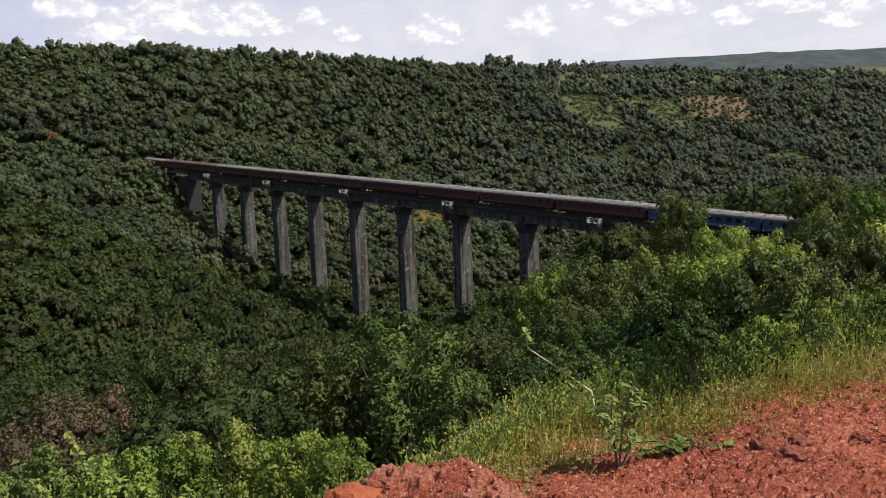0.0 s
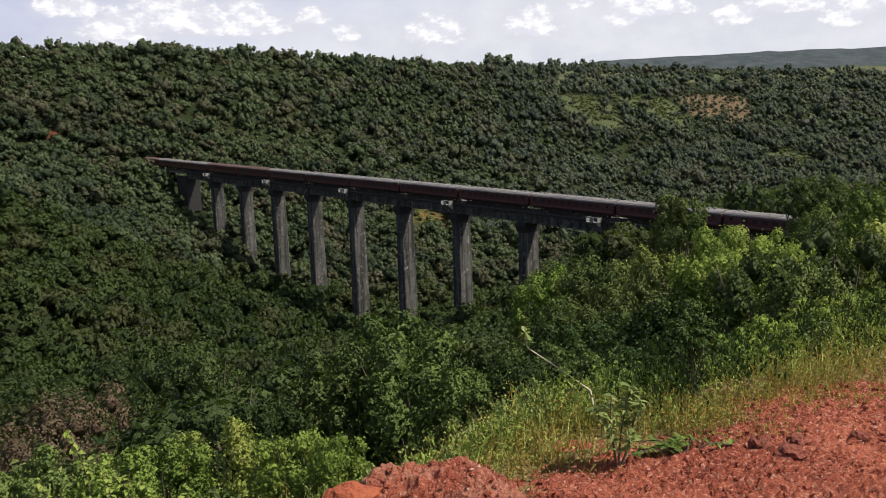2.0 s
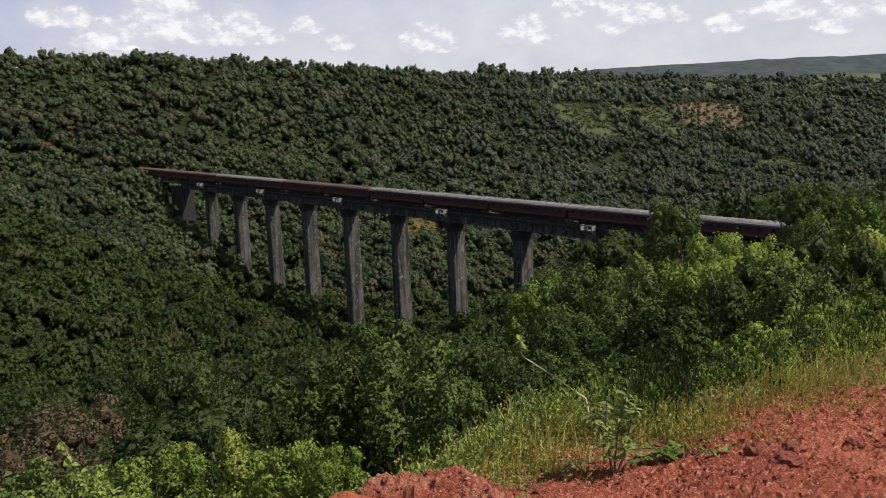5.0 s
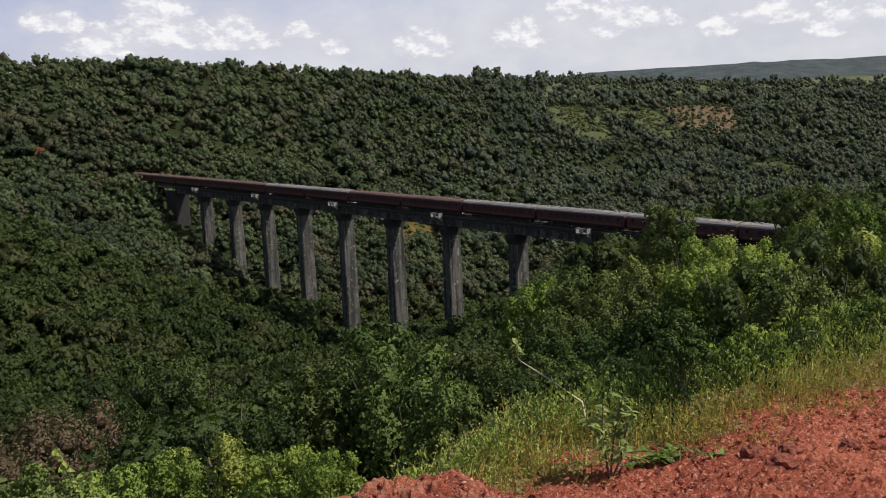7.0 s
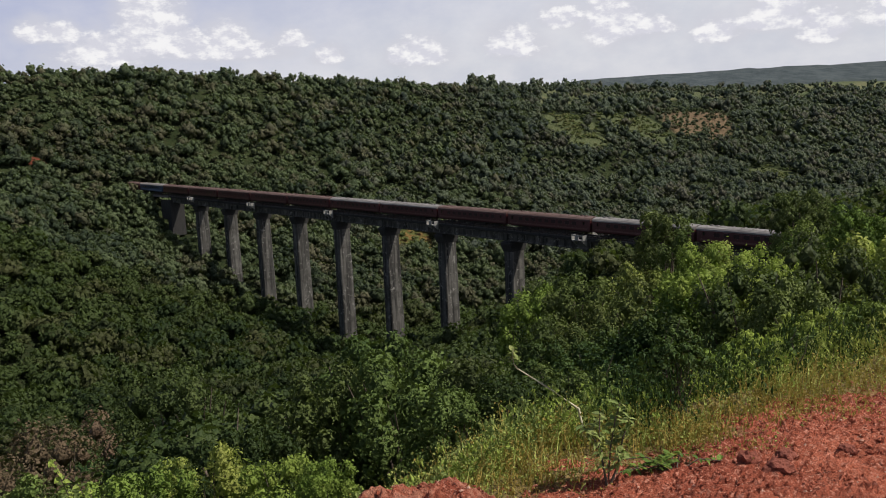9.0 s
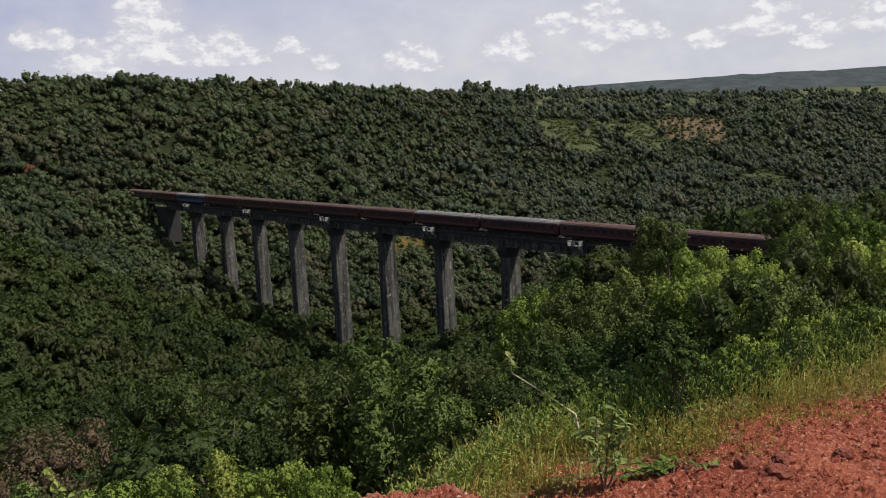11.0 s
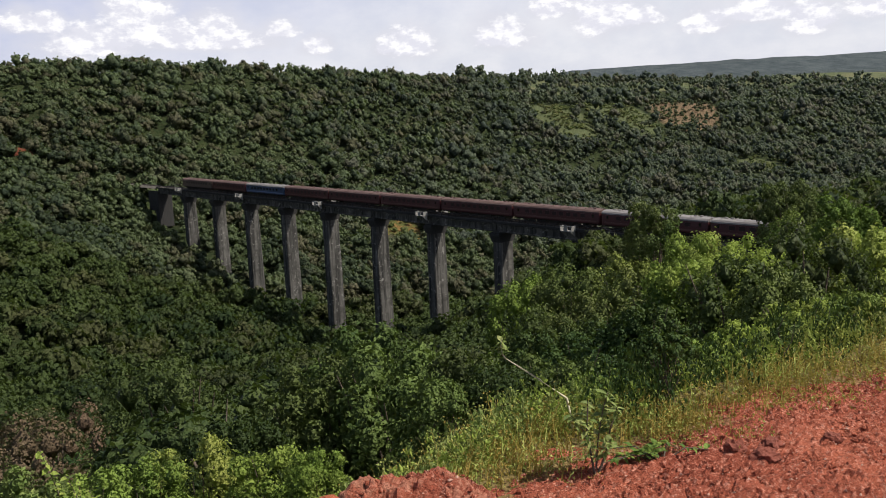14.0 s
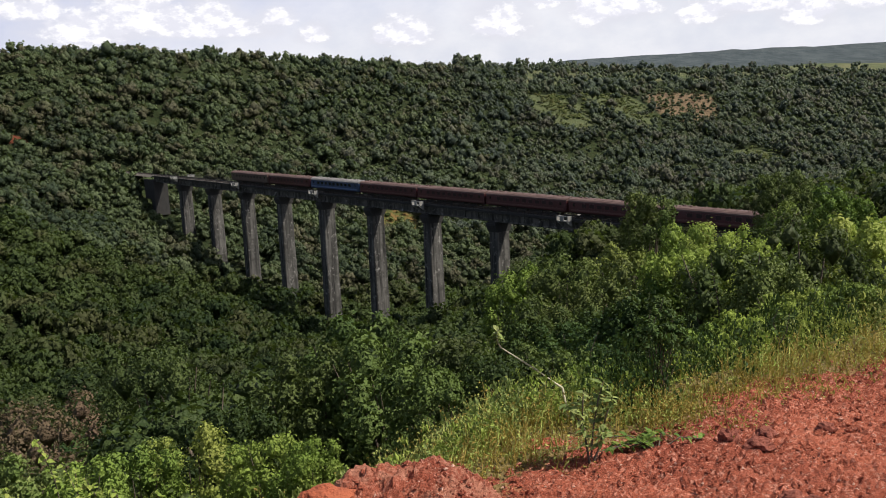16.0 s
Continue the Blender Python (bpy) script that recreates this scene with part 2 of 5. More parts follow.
def soil_colour(n, pos):
    c = n.mix(n.ramp(n.noise(pos, 1.3, 4.0), 0.3, 0.7), (0.26, 0.064, 0.038), (0.43, 0.128, 0.074))
    c = n.mix(n.ramp(n.noise(pos, 38.0, 3.0, 0.65), 0.50, 0.68, 0, 0.85), c, (0.66, 0.30, 0.21))
    return n.mix(n.ramp(n.noise(pos, 105.0, 3.0, 0.65), 0.50, 0.66, 0, 0.5), c, (0.055, 0.018, 0.013))


def land_colour(n, pos):
    """Leaf litter and undergrowth with tree shade in the colour, red laterite on the lookout, straw-coloured turf on
    the rim, haze-blue far ridge.
    """
    sp = n.add("ShaderNodeSeparateXYZ")
    n.link(pos, sp.inputs[0])
    # shade between the crowns is put into the ground colour: near black
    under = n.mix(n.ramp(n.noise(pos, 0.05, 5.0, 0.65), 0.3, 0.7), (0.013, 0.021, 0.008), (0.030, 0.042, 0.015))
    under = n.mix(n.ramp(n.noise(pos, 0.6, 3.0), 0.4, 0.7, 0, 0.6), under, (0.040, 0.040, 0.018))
    dist = n.math("SQRT", n.math("ADD", n.math("MULTIPLY", sp.outputs[0], sp.outputs[0]), n.math("MULTIPLY", sp.outputs[1], sp.outputs[1])))
    fall = n.math("SUBTRACT", n.math("MULTIPLY", sp.outputs[1], 0.9), n.math("MULTIPLY", sp.outputs[0], 0.45))
    rag = n.math("ADD", fall, n.math("MULTIPLY", n.noise(pos, 2.0, 3.0), 0.8))
    bare = n.math("MULTIPLY", n.ramp(rag, 3.95, 3.5), n.ramp(dist, 30, 14))
    def spot(cx, cy, rx, ry, slant=0.0):
        u = n.math("MULTIPLY", n.math("SUBTRACT", n.math("SUBTRACT", sp.outputs[0], n.math("MULTIPLY", sp.outputs[1], slant)), cx - slant * cy), 1 / rx)
        v = n.math("MULTIPLY", n.math("SUBTRACT", sp.outputs[1], cy), 1 / ry)
        r = n.math("ADD", n.math("MULTIPLY", u, u), n.math("MULTIPLY", v, v))
        return n.ramp(n.math("ADD", r, n.math("MULTIPLY", n.noise(pos, 0.12 if rx > 5 else 0.45, 3.0), 0.7 if rx > 5 else 1.3)), 1.5, 1.1)

    rim = n.math("MULTIPLY", n.ramp(sp.outputs[2], 2, 6), n.math("MULTIPLY", n.ramp(sp.outputs[1], 600, 680), n.ramp(sp.outputs[1], 1900, 1500)))
    rim = n.math("MULTIPLY", rim, n.ramp(sp.outputs[0], 30, 120))
    turf = n.mix(n.ramp(n.noise(pos, 0.02, 4.0), 0.35, 0.65), (0.075, 0.092, 0.042), (0.125, 0.125, 0.062))
    c = n.mix(rim, under, turf)
    straw = n.mix(n.noise(pos, 0.2, 4.0), (0.105, 0.075, 0.045), (0.175, 0.122, 0.072))
    c = n.mix(spot(221, 685, 30, 70, 0.32), c, straw)
    green = n.mix(n.noise(pos, 0.1, 4.0), (0.055, 0.072, 0.032), (0.100, 0.108, 0.050))
    for hole in ((104, 580, 20, 45), (154, 620, 26, 45), (228, 545, 18, 22)):
        c = n.mix(spot(*hole), c, green)
    c = n.mix(spot(-6, 356, 9, 14), c, n.mix(n.ramp(n.noise(pos, 0.3, 4.0), 0.4, 0.6), (0.075, 0.08, 0.024), (0.15, 0.095, 0.034)))
    c = n.mix(spot(-164, 365, 5, 3.4), c, n.mix(n.noise(pos, 0.6, 3.0), (0.06, 0.025, 0.015), (0.17, 0.05, 0.03)))
    # distance haze painted into the land colour: blue-grey past 1700 m
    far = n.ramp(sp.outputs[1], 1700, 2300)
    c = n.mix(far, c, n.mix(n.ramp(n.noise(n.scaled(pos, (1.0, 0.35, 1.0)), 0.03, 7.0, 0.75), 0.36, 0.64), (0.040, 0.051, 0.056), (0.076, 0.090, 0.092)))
    # near the lookout the ground colour is darkened like shade under bushes
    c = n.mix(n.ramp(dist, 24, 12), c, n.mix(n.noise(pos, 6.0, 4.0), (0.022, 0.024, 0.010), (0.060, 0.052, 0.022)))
    strip = n.math("MULTIPLY", n.ramp(rag, 5.4, 4.7), n.ramp(dist, 30, 14))
    c = n.mix(strip, c, n.mix(n.noise(pos, 9.0, 4.0), (0.12, 0.10, 0.035), (0.26, 0.19, 0.08)))
    return n.mix(bare, c, soil_colour(n, pos))


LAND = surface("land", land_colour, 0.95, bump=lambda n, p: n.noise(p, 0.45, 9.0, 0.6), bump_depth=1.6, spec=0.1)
SOIL = surface("red_laterite", soil_colour, 0.95, bump=lambda n, p: n.noise(p, 85.0, 5.0, 0.7), bump_depth=0.022, spec=0.1)
STONE = surface("laterite_stone", lambda n, p: n.mix(n.noise(p, 14.0, 5.0, 0.65), (0.10, 0.030, 0.022), (0.34, 0.11, 0.072)), 0.9,
                bump=lambda n, p: n.noise(p, 18.0, 6.0, 0.7), bump_depth=0.03, spec=0.2)
ORANGE = surface("orange_laterite", lambda n, p: n.mix(n.noise(p, 9.0, 5.0, 0.6), (0.26, 0.062, 0.032), (0.42, 0.13, 0.065)), 0.92,
                 bump=lambda n, p: n.noise(p, 14.0, 6.0, 0.7), bump_depth=0.03, spec=0.15)
MOUND = surface("pale_red_spoil", lambda n, p: n.mix(n.ramp(n.noise(p, 5.0, 6.0, 0.7), 0.43, 0.58), soil_colour(n, p), n.mix(n.noise(p, 40.0, 3.0), (0.30, 0.095, 0.056), (0.56, 0.27, 0.18))), 0.95,
                bump=lambda n, p: n.noise(p, 40.0, 5.0, 0.75), bump_depth=0.035, spec=0.1)
CHIP = surface("pale_chips", lambda n, p: n.mix(n.noise(p, 9.0, 2.0), (0.40, 0.20, 0.14), (0.60, 0.40, 0.31)), 0.85)


def concrete_colour(n, pos):
    geo = n.add("ShaderNodeNewGeometry").outputs["Position"]
    streak = n.noise(n.scaled(geo, (1.2, 1.2, 0.06)), 1.0, 5.0, 0.65)
    c = n.mix(n.ramp(streak, 0.32, 0.68), (0.018, 0.018, 0.017), (0.140, 0.132, 0.12))
    c = n.mix(n.ramp(n.noise(geo, 0.35, 5.0, 0.7), 0.45, 0.66, 0, 0.8), c, (0.045, 0.042, 0.038))
    c = n.mix(n.ramp(n.noise(n.scaled(geo, (0.9, 0.9, 0.9)), 1.0, 6.0, 0.75), 0.56, 0.66, 0, 0.6), c, (0.40, 0.38, 0.35))
    lift = n.math("FRACT", n.math("MULTIPLY", n.add_z(geo), 0.37))
    return n.mix(n.ramp(lift, 0.05, 0.0, 0.0, 0.6), c, (0.08, 0.075, 0.07))


def add_z(self, vec):
    s = self.add("ShaderNodeSeparateXYZ")
    self.link(vec, s.inputs[0])
    return s.outputs[2]


Nodes.add_z = add_z
CONCRETE = surface("weathered_concrete", concrete_colour, 0.9, bump=lambda n, p: n.noise(p, 2.5, 6.0, 0.7), bump_depth=0.04, spec=0.2)
# near-black mottled concrete for pier heads, slabs, abutments, railings and sleepers
DARK_CONCRETE = surface("dark_concrete", lambda n, p: n.mix(n.noise(n.scaled(p, (1, 1, 0.3)), 1.2, 5.0), (0.018, 0.018, 0.018), (0.062, 0.058, 0.055)), 0.9,
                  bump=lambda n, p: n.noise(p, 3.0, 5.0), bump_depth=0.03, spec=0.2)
PALE_CONCRETE = surface("pale_concrete", lambda n, p: n.mix(n.noise(p, 1.5, 5.0), (0.17, 0.165, 0.155), (0.34, 0.325, 0.30)), 0.85)
BALLAST = surface("ballast", lambda n, p: n.mix(n.noise(p, 12.0, 4.0, 0.7), (0.045, 0.04, 0.036), (0.14, 0.12, 0.10)), 0.95,
                  bump=lambda n, p: n.noise(p, 14.0, 4.0), bump_depth=0.06)
STEEL = surface("rusty_steel", lambda n, p: n.mix(n.noise(p, 3.0, 4.0), (0.05, 0.035, 0.028), (0.13, 0.085, 0.06)), 0.6, 0.6)


def paint(name, base, worn):
    return surface(name, lambda n, p: n.mix(n.ramp(n.noise(n.scaled(p, (0.35, 1, 1.4)), 1.6, 5.0, 0.7), 0.42, 0.75, 0, 0.75), base, worn), 0.42, spec=0.4)


RED = paint("maroon_coach_paint", (0.070, 0.016, 0.019), (0.052, 0.020, 0.021))
BLUE = paint("blue_coach_paint", (0.028, 0.052, 0.115), (0.038, 0.056, 0.10))
GREY = paint("dull_brown_van_paint", (0.10, 0.065, 0.055), (0.13, 0.10, 0.085))
CREAM = paint("cream_band_paint", (0.11, 0.045, 0.042), (0.09, 0.042, 0.038))
PALE_BLUE = paint("pale_blue_band_paint", (0.11, 0.16, 0.28), (0.09, 0.12, 0.2))
ROOF = surface("grey_coach_roof", lambda n, p: n.mix(n.ramp(n.noise(n.scaled(p, (0.15, 1, 1)), 1.5, 6.0, 0.7), 0.35, 0.7), (0.13, 0.117, 0.110), (0.30, 0.28, 0.265)), 0.6, spec=0.3)
RUSTY_ROOF = surface("rust_brown_coach_roof", lambda n, p: n.mix(n.ramp(n.noise(n.scaled(p, (0.15, 1, 1)), 1.5, 6.0, 0.7), 0.35, 0.7), (0.085, 0.050, 0.044), (0.17, 0.115, 0.10)), 0.7, spec=0.2)
GLASS = surface("dark_window_glass", (0.012, 0.013, 0.016), 0.12, spec=0.6)
DULL_GLASS = surface("dusty_window_glass", (0.028, 0.015, 0.016), 0.4, spec=0.3)
BOGIE = surface("dark_running_gear", lambda n, p: n.mix(n.noise(p, 5.0, 3.0), (0.015, 0.014, 0.013), (0.05, 0.042, 0.036)), 0.8, 0.2)
BARK = surface("bark", lambda n, p: n.mix(n.noise(n.scaled(p, (1, 1, 0.25)), 9.0, 4.0), (0.05, 0.038, 0.028), (0.17, 0.13, 0.10)), 0.95,
               bump=lambda n, p: n.noise(n.scaled(p, (1, 1, 0.2)), 14.0, 4.0), bump_depth=0.02)
STALK = surface("dry_stalk", lambda n, p: n.mix(n.noise(p, 12.0, 3.0), (0.34, 0.31, 0.20), (0.58, 0.53, 0.38)), 0.85)


# ---- mesh tools ----
def mesh_from(name, verts, faces, mat, smooth=False):
    """A mesh from arrays: verts (n, 3), faces (m, k)."""
    me = bpy.data.meshes.new(name)
    verts, faces = np.asarray(verts, np.float32), np.asarray(faces, np.int32)
    me.vertices.add(len(verts))
    me.vertices.foreach_set("co", verts.ravel())
    k = faces.shape[1]
    me.loops.add(faces.size)
    me.loops.foreach_set("vertex_index", faces.ravel())
    me.polygons.add(len(faces))
    me.polygons.foreach_set("loop_start", np.arange(0, faces.size, k, dtype=np.int32))
    me.update(calc_edges=True)
    me.polygons.foreach_set("use_smooth", np.full(len(faces), smooth))
    me.materials.append(mat)
    return me


def mesh_mix(name, pieces, mat, tint=None):
    """One leafy mesh from several (verts, faces, normals) with different corner counts; shaded by the normals given."""
    me = bpy.data.meshes.new(name)
    verts = np.concatenate([q[0] for q in pieces]).astype(np.float32)
    normals = np.concatenate([q[2] for q in pieces]).astype(np.float32)
    loops, starts, base, at_loop = [], [], 0, 0
    for v, f, _ in pieces:
        f = np.asarray(f, np.int32)
        loops.append((f + base).ravel())
        starts.append(at_loop + np.arange(0, f.size, f.shape[1]))
        base += len(v)
        at_loop += f.size
    loops, starts = np.concatenate(loops).astype(np.int32), np.concatenate(starts).astype(np.int32)
    me.vertices.add(len(verts))
    me.vertices.foreach_set("co", verts.ravel())
    me.loops.add(len(loops))
    me.loops.foreach_set("vertex_index", loops)
    me.polygons.add(len(starts))
    me.polygons.foreach_set("loop_start", starts)
    me.update(calc_edges=True)
    me.polygons.foreach_set("use_smooth", np.full(len(starts), True))
    me.normals_split_custom_set_from_vertices(normals)
    if tint is not None:
        me.attributes.new("tint", "FLOAT", "POINT").data.foreach_set("value", tint.astype(np.float32))
    me.materials.append(mat)
    return me


def bm_mesh(name, bm, mat, smooth=False):
    me = bpy.data.meshes.new(name)
    bm.to_mesh(me)
    bm.free()
    if smooth:
        me.polygons.foreach_set("use_smooth", np.full(len(me.polygons), True))
    me.materials.append(mat)
    return me


def part(name, me, parent, m=None, label=""):
    ob = new(name, me)
    ob.parent = parent
    if m is not None:
        ob.matrix_basis = m
    if label:
        ob["label"] = label
    return ob


def box(bm, cx, cy, cz, sx, sy, sz, bevel=0.0):
    made = bmesh.ops.create_cube(bm, size=1.0, matrix=Matrix.Translation((cx, cy, cz)) @ Matrix.Diagonal((sx, sy, sz, 1)))
    if bevel:
        edges = list({e for v in made["verts"] for e in v.link_edges})
        bmesh.ops.bevel(bm, geom=edges, offset=bevel, segments=1, affect="EDGES")
    return bm


def loft(bm, rings, cap=True):
    """Skin a list of rings of points."""
    made = [[bm.verts.new(p) for p in ring] for ring in rings]
    for r0, r1 in zip(made, made[1:]):
        for i in range(len(r0)):
            j = (i + 1) % len(r0)
            bm.faces.new((r0[i], r0[j], r1[j], r1[i]))
    if cap:
        bm.faces.new(made[0][::-1])
        bm.faces.new(made[-1])
    return bm


def tube(points, radii, sides=6):
    """Verts and quads of a bent tapering rod."""
    pts, vs, fs = [Vector(p) for p in points], [], []
    for i, p in enumerate(pts):
        way = (pts[min(i + 1, len(pts) - 1)] - pts[max(i - 1, 0)]).normalized()
        u = way.orthogonal().normalized()
        w = way.cross(u)
        for k in range(sides):
            ang = 2 * math.pi * k / sides
            vs.append(p + (u * math.cos(ang) + w * math.sin(ang)) * radii[i])
    for i in range(len(pts) - 1):
        for k in range(sides):
            a, b = i * sides + k, i * sides + (k + 1) % sides
            fs.append((a, b, b + sides, a + sides))
    return [tuple(v) for v in vs], fs


def join_tubes(rods):
    vs, fs = [], []
    for v, f in rods:
        o = len(vs)
        vs += v
        fs += [tuple(i + o for i in q) for q in f]
    return np.array(vs), np.array(fs)


def unit(v):
    return v / np.maximum(np.linalg.norm(v, axis=-1, keepdims=True), 1e-9)


def sprays(rng, centres, normals, size, fold=0.3, slim=0.75):
    """One bent four-cornered leaf spray at each centre, turned towards its normal."""
    n = len(centres)
    r = unit(rng.normal(size=(n, 3)))
    u = unit(np.cross(normals, r))
    w = np.cross(normals, u)
    s = np.broadcast_to(np.asarray(size, float), (n,)) * rng.uniform(0.65, 1.35, n)
    s = s[:, None]
    lift = normals * s * fold
    k = rng.uniform(0.6, 1.15, (4, n, 1))
    p = [centres + u * s * 0.5 * k[0] - lift * 0.5, centres + w * s * 0.5 * slim * k[1] + lift * 0.25,
         centres - u * s * 0.5 * k[2] - lift * 0.5, centres - w * s * 0.5 * slim * k[3] + lift * 0.25]
    v = np.stack(p, 1).reshape(-1, 3)
    return v, np.arange(4 * n).reshape(n, 4)


def ball(level):
    bm = bmesh.new()
    bmesh.ops.create_icosphere(bm, subdivisions=level, radius=1.0)
    bm.verts.index_update()
    v = unit(np.array([q.co for q in bm.verts]))
    f = np.array([[q.index for q in fc.verts] for fc in bm.faces])
    bm.free()
    return v, f


OCTA = (np.array([(1, 0, 0), (-1, 0, 0), (0, 1, 0), (0, -1, 0), (0, 0, 1), (0, 0, -1)], float),
        np.array([(0, 2, 4), (2, 1, 4), (1, 3, 4), (3, 0, 4), (2, 0, 5), (1, 2, 5), (3, 1, 5), (0, 3, 5)]))
BALLS = {0: OCTA, 1: ball(1)}


def crown(rng, count, size, radius=1.0, height=0.75, lobes=8, jitter=0.45, low=-0.25, lobe=0.36, slim=0.6, core=1, full=0.80, loose=0.12):
    """A crown of rounded boughs: leaf sprays over each bough, some straying out, above a leafy inside."""
    k = np.arange(lobes)
    z = low + (0.97 - low) * (k + rng.uniform(0.2, 0.8, lobes)) / lobes
    ang = k * 2.4 + rng.uniform(0, 6.28) + rng.uniform(-0.5, 0.5, lobes)
    flat = np.sqrt(np.clip(1 - z ** 2, 0.02, 1))
    c = np.stack([flat * np.cos(ang), flat * np.sin(ang), z], 1)
    lr = lobe * rng.uniform(0.68, 1.32, lobes)
    c = c * (1 - lr)[:, None] * rng.uniform(0.66, 1.12, (lobes, 1))
    more = int(count * 2.6) + 40
    pick = rng.choice(lobes, more, p=lr ** 2 / (lr ** 2).sum())
    out = unit(unit(rng.normal(size=(more, 3))) + unit(c[pick] + 1e-6) * 0.5 + np.array([0, 0, 0.28]))
    reach = rng.uniform(0.84, 1.12, more) * np.where(rng.uniform(size=more) < loose, rng.uniform(1.1, 1.42, more), 1.0)
    pos = c[pick] + out * (lr[pick] * reach)[:, None]
    gap = np.linalg.norm(pos[:, None, :] - c[None], axis=2) / lr[None]
    gap[np.arange(more), pick] = 9
    free = np.nonzero(gap.min(1) > 0.80)[0][:count]
    pos, out = pos[free], out[free]
    wide = np.array([radius, radius, radius * height])
    out = unit(out / np.array([1, 1, height]))
    face = unit(out + jitter * rng.normal(size=out.shape))
    v, f = sprays(rng, pos * wide, face, size, 0.3, slim)
    leafage = (v, f, np.repeat(unit(out * 0.6 + face * 0.5), 4, 0))
    bv, bf = BALLS[core]
    vs, fs, ns = [], [], []
    for i in range(lobes):
        off = Vector(rng.uniform(-20, 20, 3))
        swell = np.array([1 + 0.30 * noise.noise(Vector(d) * 1.6 + off) + 0.18 * noise.noise(Vector(d) * 3.7 + off) for d in bv])
        vs.append((c[i] + bv * (swell * lr[i] * full)[:, None]) * wide)
        fs.append(bf + i * len(bv))
        ns.append(unit(bv / np.array([1, 1, height])))
    return leafage, (np.concatenate(vs), np.concatenate(fs), np.concatenate(ns))


def scatter(templates, pick, pos, scale, turn):
    """Join copies of template meshes (verts, faces) into one pair of arrays."""
    vs, fs, base = [], [], 0
    for k, (v, f) in enumerate(templates):
        idx = np.nonzero(pick == k)[0]
        if not len(idx):
            continue
        c, s = np.cos(turn[idx]), np.sin(turn[idx])
        x = v[None, :, 0] * c[:, None] - v[None, :, 1] * s[:, None]
        y = v[None, :, 0] * s[:, None] + v[None, :, 1] * c[:, None]
        p = np.stack([x, y, np.broadcast_to(v[None, :, 2], x.shape)], -1) * scale[idx][:, None, :] + pos[idx][:, None, :]
        vs.append(p.reshape(-1, 3))
        fs.append((f[None] + (np.arange(len(idx)) * len(v))[:, None, None] + base).reshape(-1, f.shape[1]))
        base += len(idx) * len(v)
    return np.concatenate(vs), np.concatenate(fs)


def joined(full, pick, pos, scale, turn, shade, mat, name):
    """Join copies of crowns into one mesh, each copy with its own tint."""
    pieces, tints = [], []
    for layer in (0, 1):
        for k, kind in enumerate(full):
            idx = np.nonzero(pick == k)[0]
            if not len(idx):
                continue
            v, f, nor = kind[layer]
            c, s = np.cos(turn[idx])[:, None], np.sin(turn[idx])[:, None]

            def spun(q):
                return np.stack([q[None, :, 0] * c - q[None, :, 1] * s, q[None, :, 0] * s + q[None, :, 1] * c, np.broadcast_to(q[None, :, 2], (len(idx), len(q)))], -1)

            p = spun(v) * scale[idx][:, None, :] + pos[idx][:, None, :]
            pieces.append((p.reshape(-1, 3), (f[None] + (np.arange(len(idx)) * len(v))[:, None, None]).reshape(-1, f.shape[1]), spun(nor).reshape(-1, 3)))
            tints.append(np.repeat(shade[idx], len(v)))
    return new(name, mesh_mix(name, pieces, mat, np.concatenate(tints)))


# ---- the land ----
def build_land():
    u = np.linspace(-1, 1, 241)
    xs = 4200 * np.sinh(u * 7.6) / np.sinh(7.6)
    ys = np.sort(np.concatenate([np.linspace(-300, -8, 20), np.linspace(-7.5, 14, 110), np.geomspace(14.3, 60, 50), np.linspace(61, 420, 110), np.geomspace(424, 4700, 110)]))
    gx, gy = np.meshgrid(xs, ys)
    gz = ground_z(gx, gy)
    v = np.stack([gx, gy, gz], -1).reshape(-1, 3)
    i = np.arange(len(ys) - 1)[:, None] * len(xs) + np.arange(len(xs) - 1)[None]
    f = np.stack([i, i + 1, i + 1 + len(xs), i + len(xs)], -1).reshape(-1, 4)
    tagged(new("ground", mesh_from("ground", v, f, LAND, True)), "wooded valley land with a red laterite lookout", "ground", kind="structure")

    # the bare soil of the lookout: crumbly, trodden laterite
    n, m = 270, 220
    gx, gy = np.meshgrid(np.linspace(-1.0, 4.4, n), np.linspace(2.1, 6.1, m))
    rng = np.random.default_rng(2)
    grain = rng.normal(size=(m, n))
    rough = rng.normal(size=(m, n))
    for _ in range(2):
        rough = (rough + np.roll(rough, 1, 0) + np.roll(rough, -1, 0) + np.roll(rough, 1, 1) + np.roll(rough, -1, 1)) / 5
    s = 0.9 * gy - 0.45 * gx
    fade = 1 - sstep(3.3, 3.9, s + 0.25 * ripple(gx, gy, 0.6, 8.0))
    gz = ground_z(gx, gy) - 0.03 + fade * (0.045 + 0.007 * grain + 0.018 * rough + 0.014 * ripple(gx, gy, 0.16, 6.0))
    v = np.stack([gx, gy, gz], -1).reshape(-1, 3)
    i = np.arange(m - 1)[:, None] * n + np.arange(n - 1)[None]
    f = np.stack([i, i + 1, i + 1 + n, i + n], -1).reshape(-1, 4)
    tagged(new("soil", mesh_from("soil", v, f, SOIL, False)), "crumbly bare red laterite soil of the lookout", "soil", kind="structure")


build_land()


# ---- the viaduct ----
DECK = RAIL - 0.42
SOFFIT = DECK - 2.25
HALF = 2.55
FIRST, LAST = -1, 9         # piers stand at multiples of the span; the ends are abutments


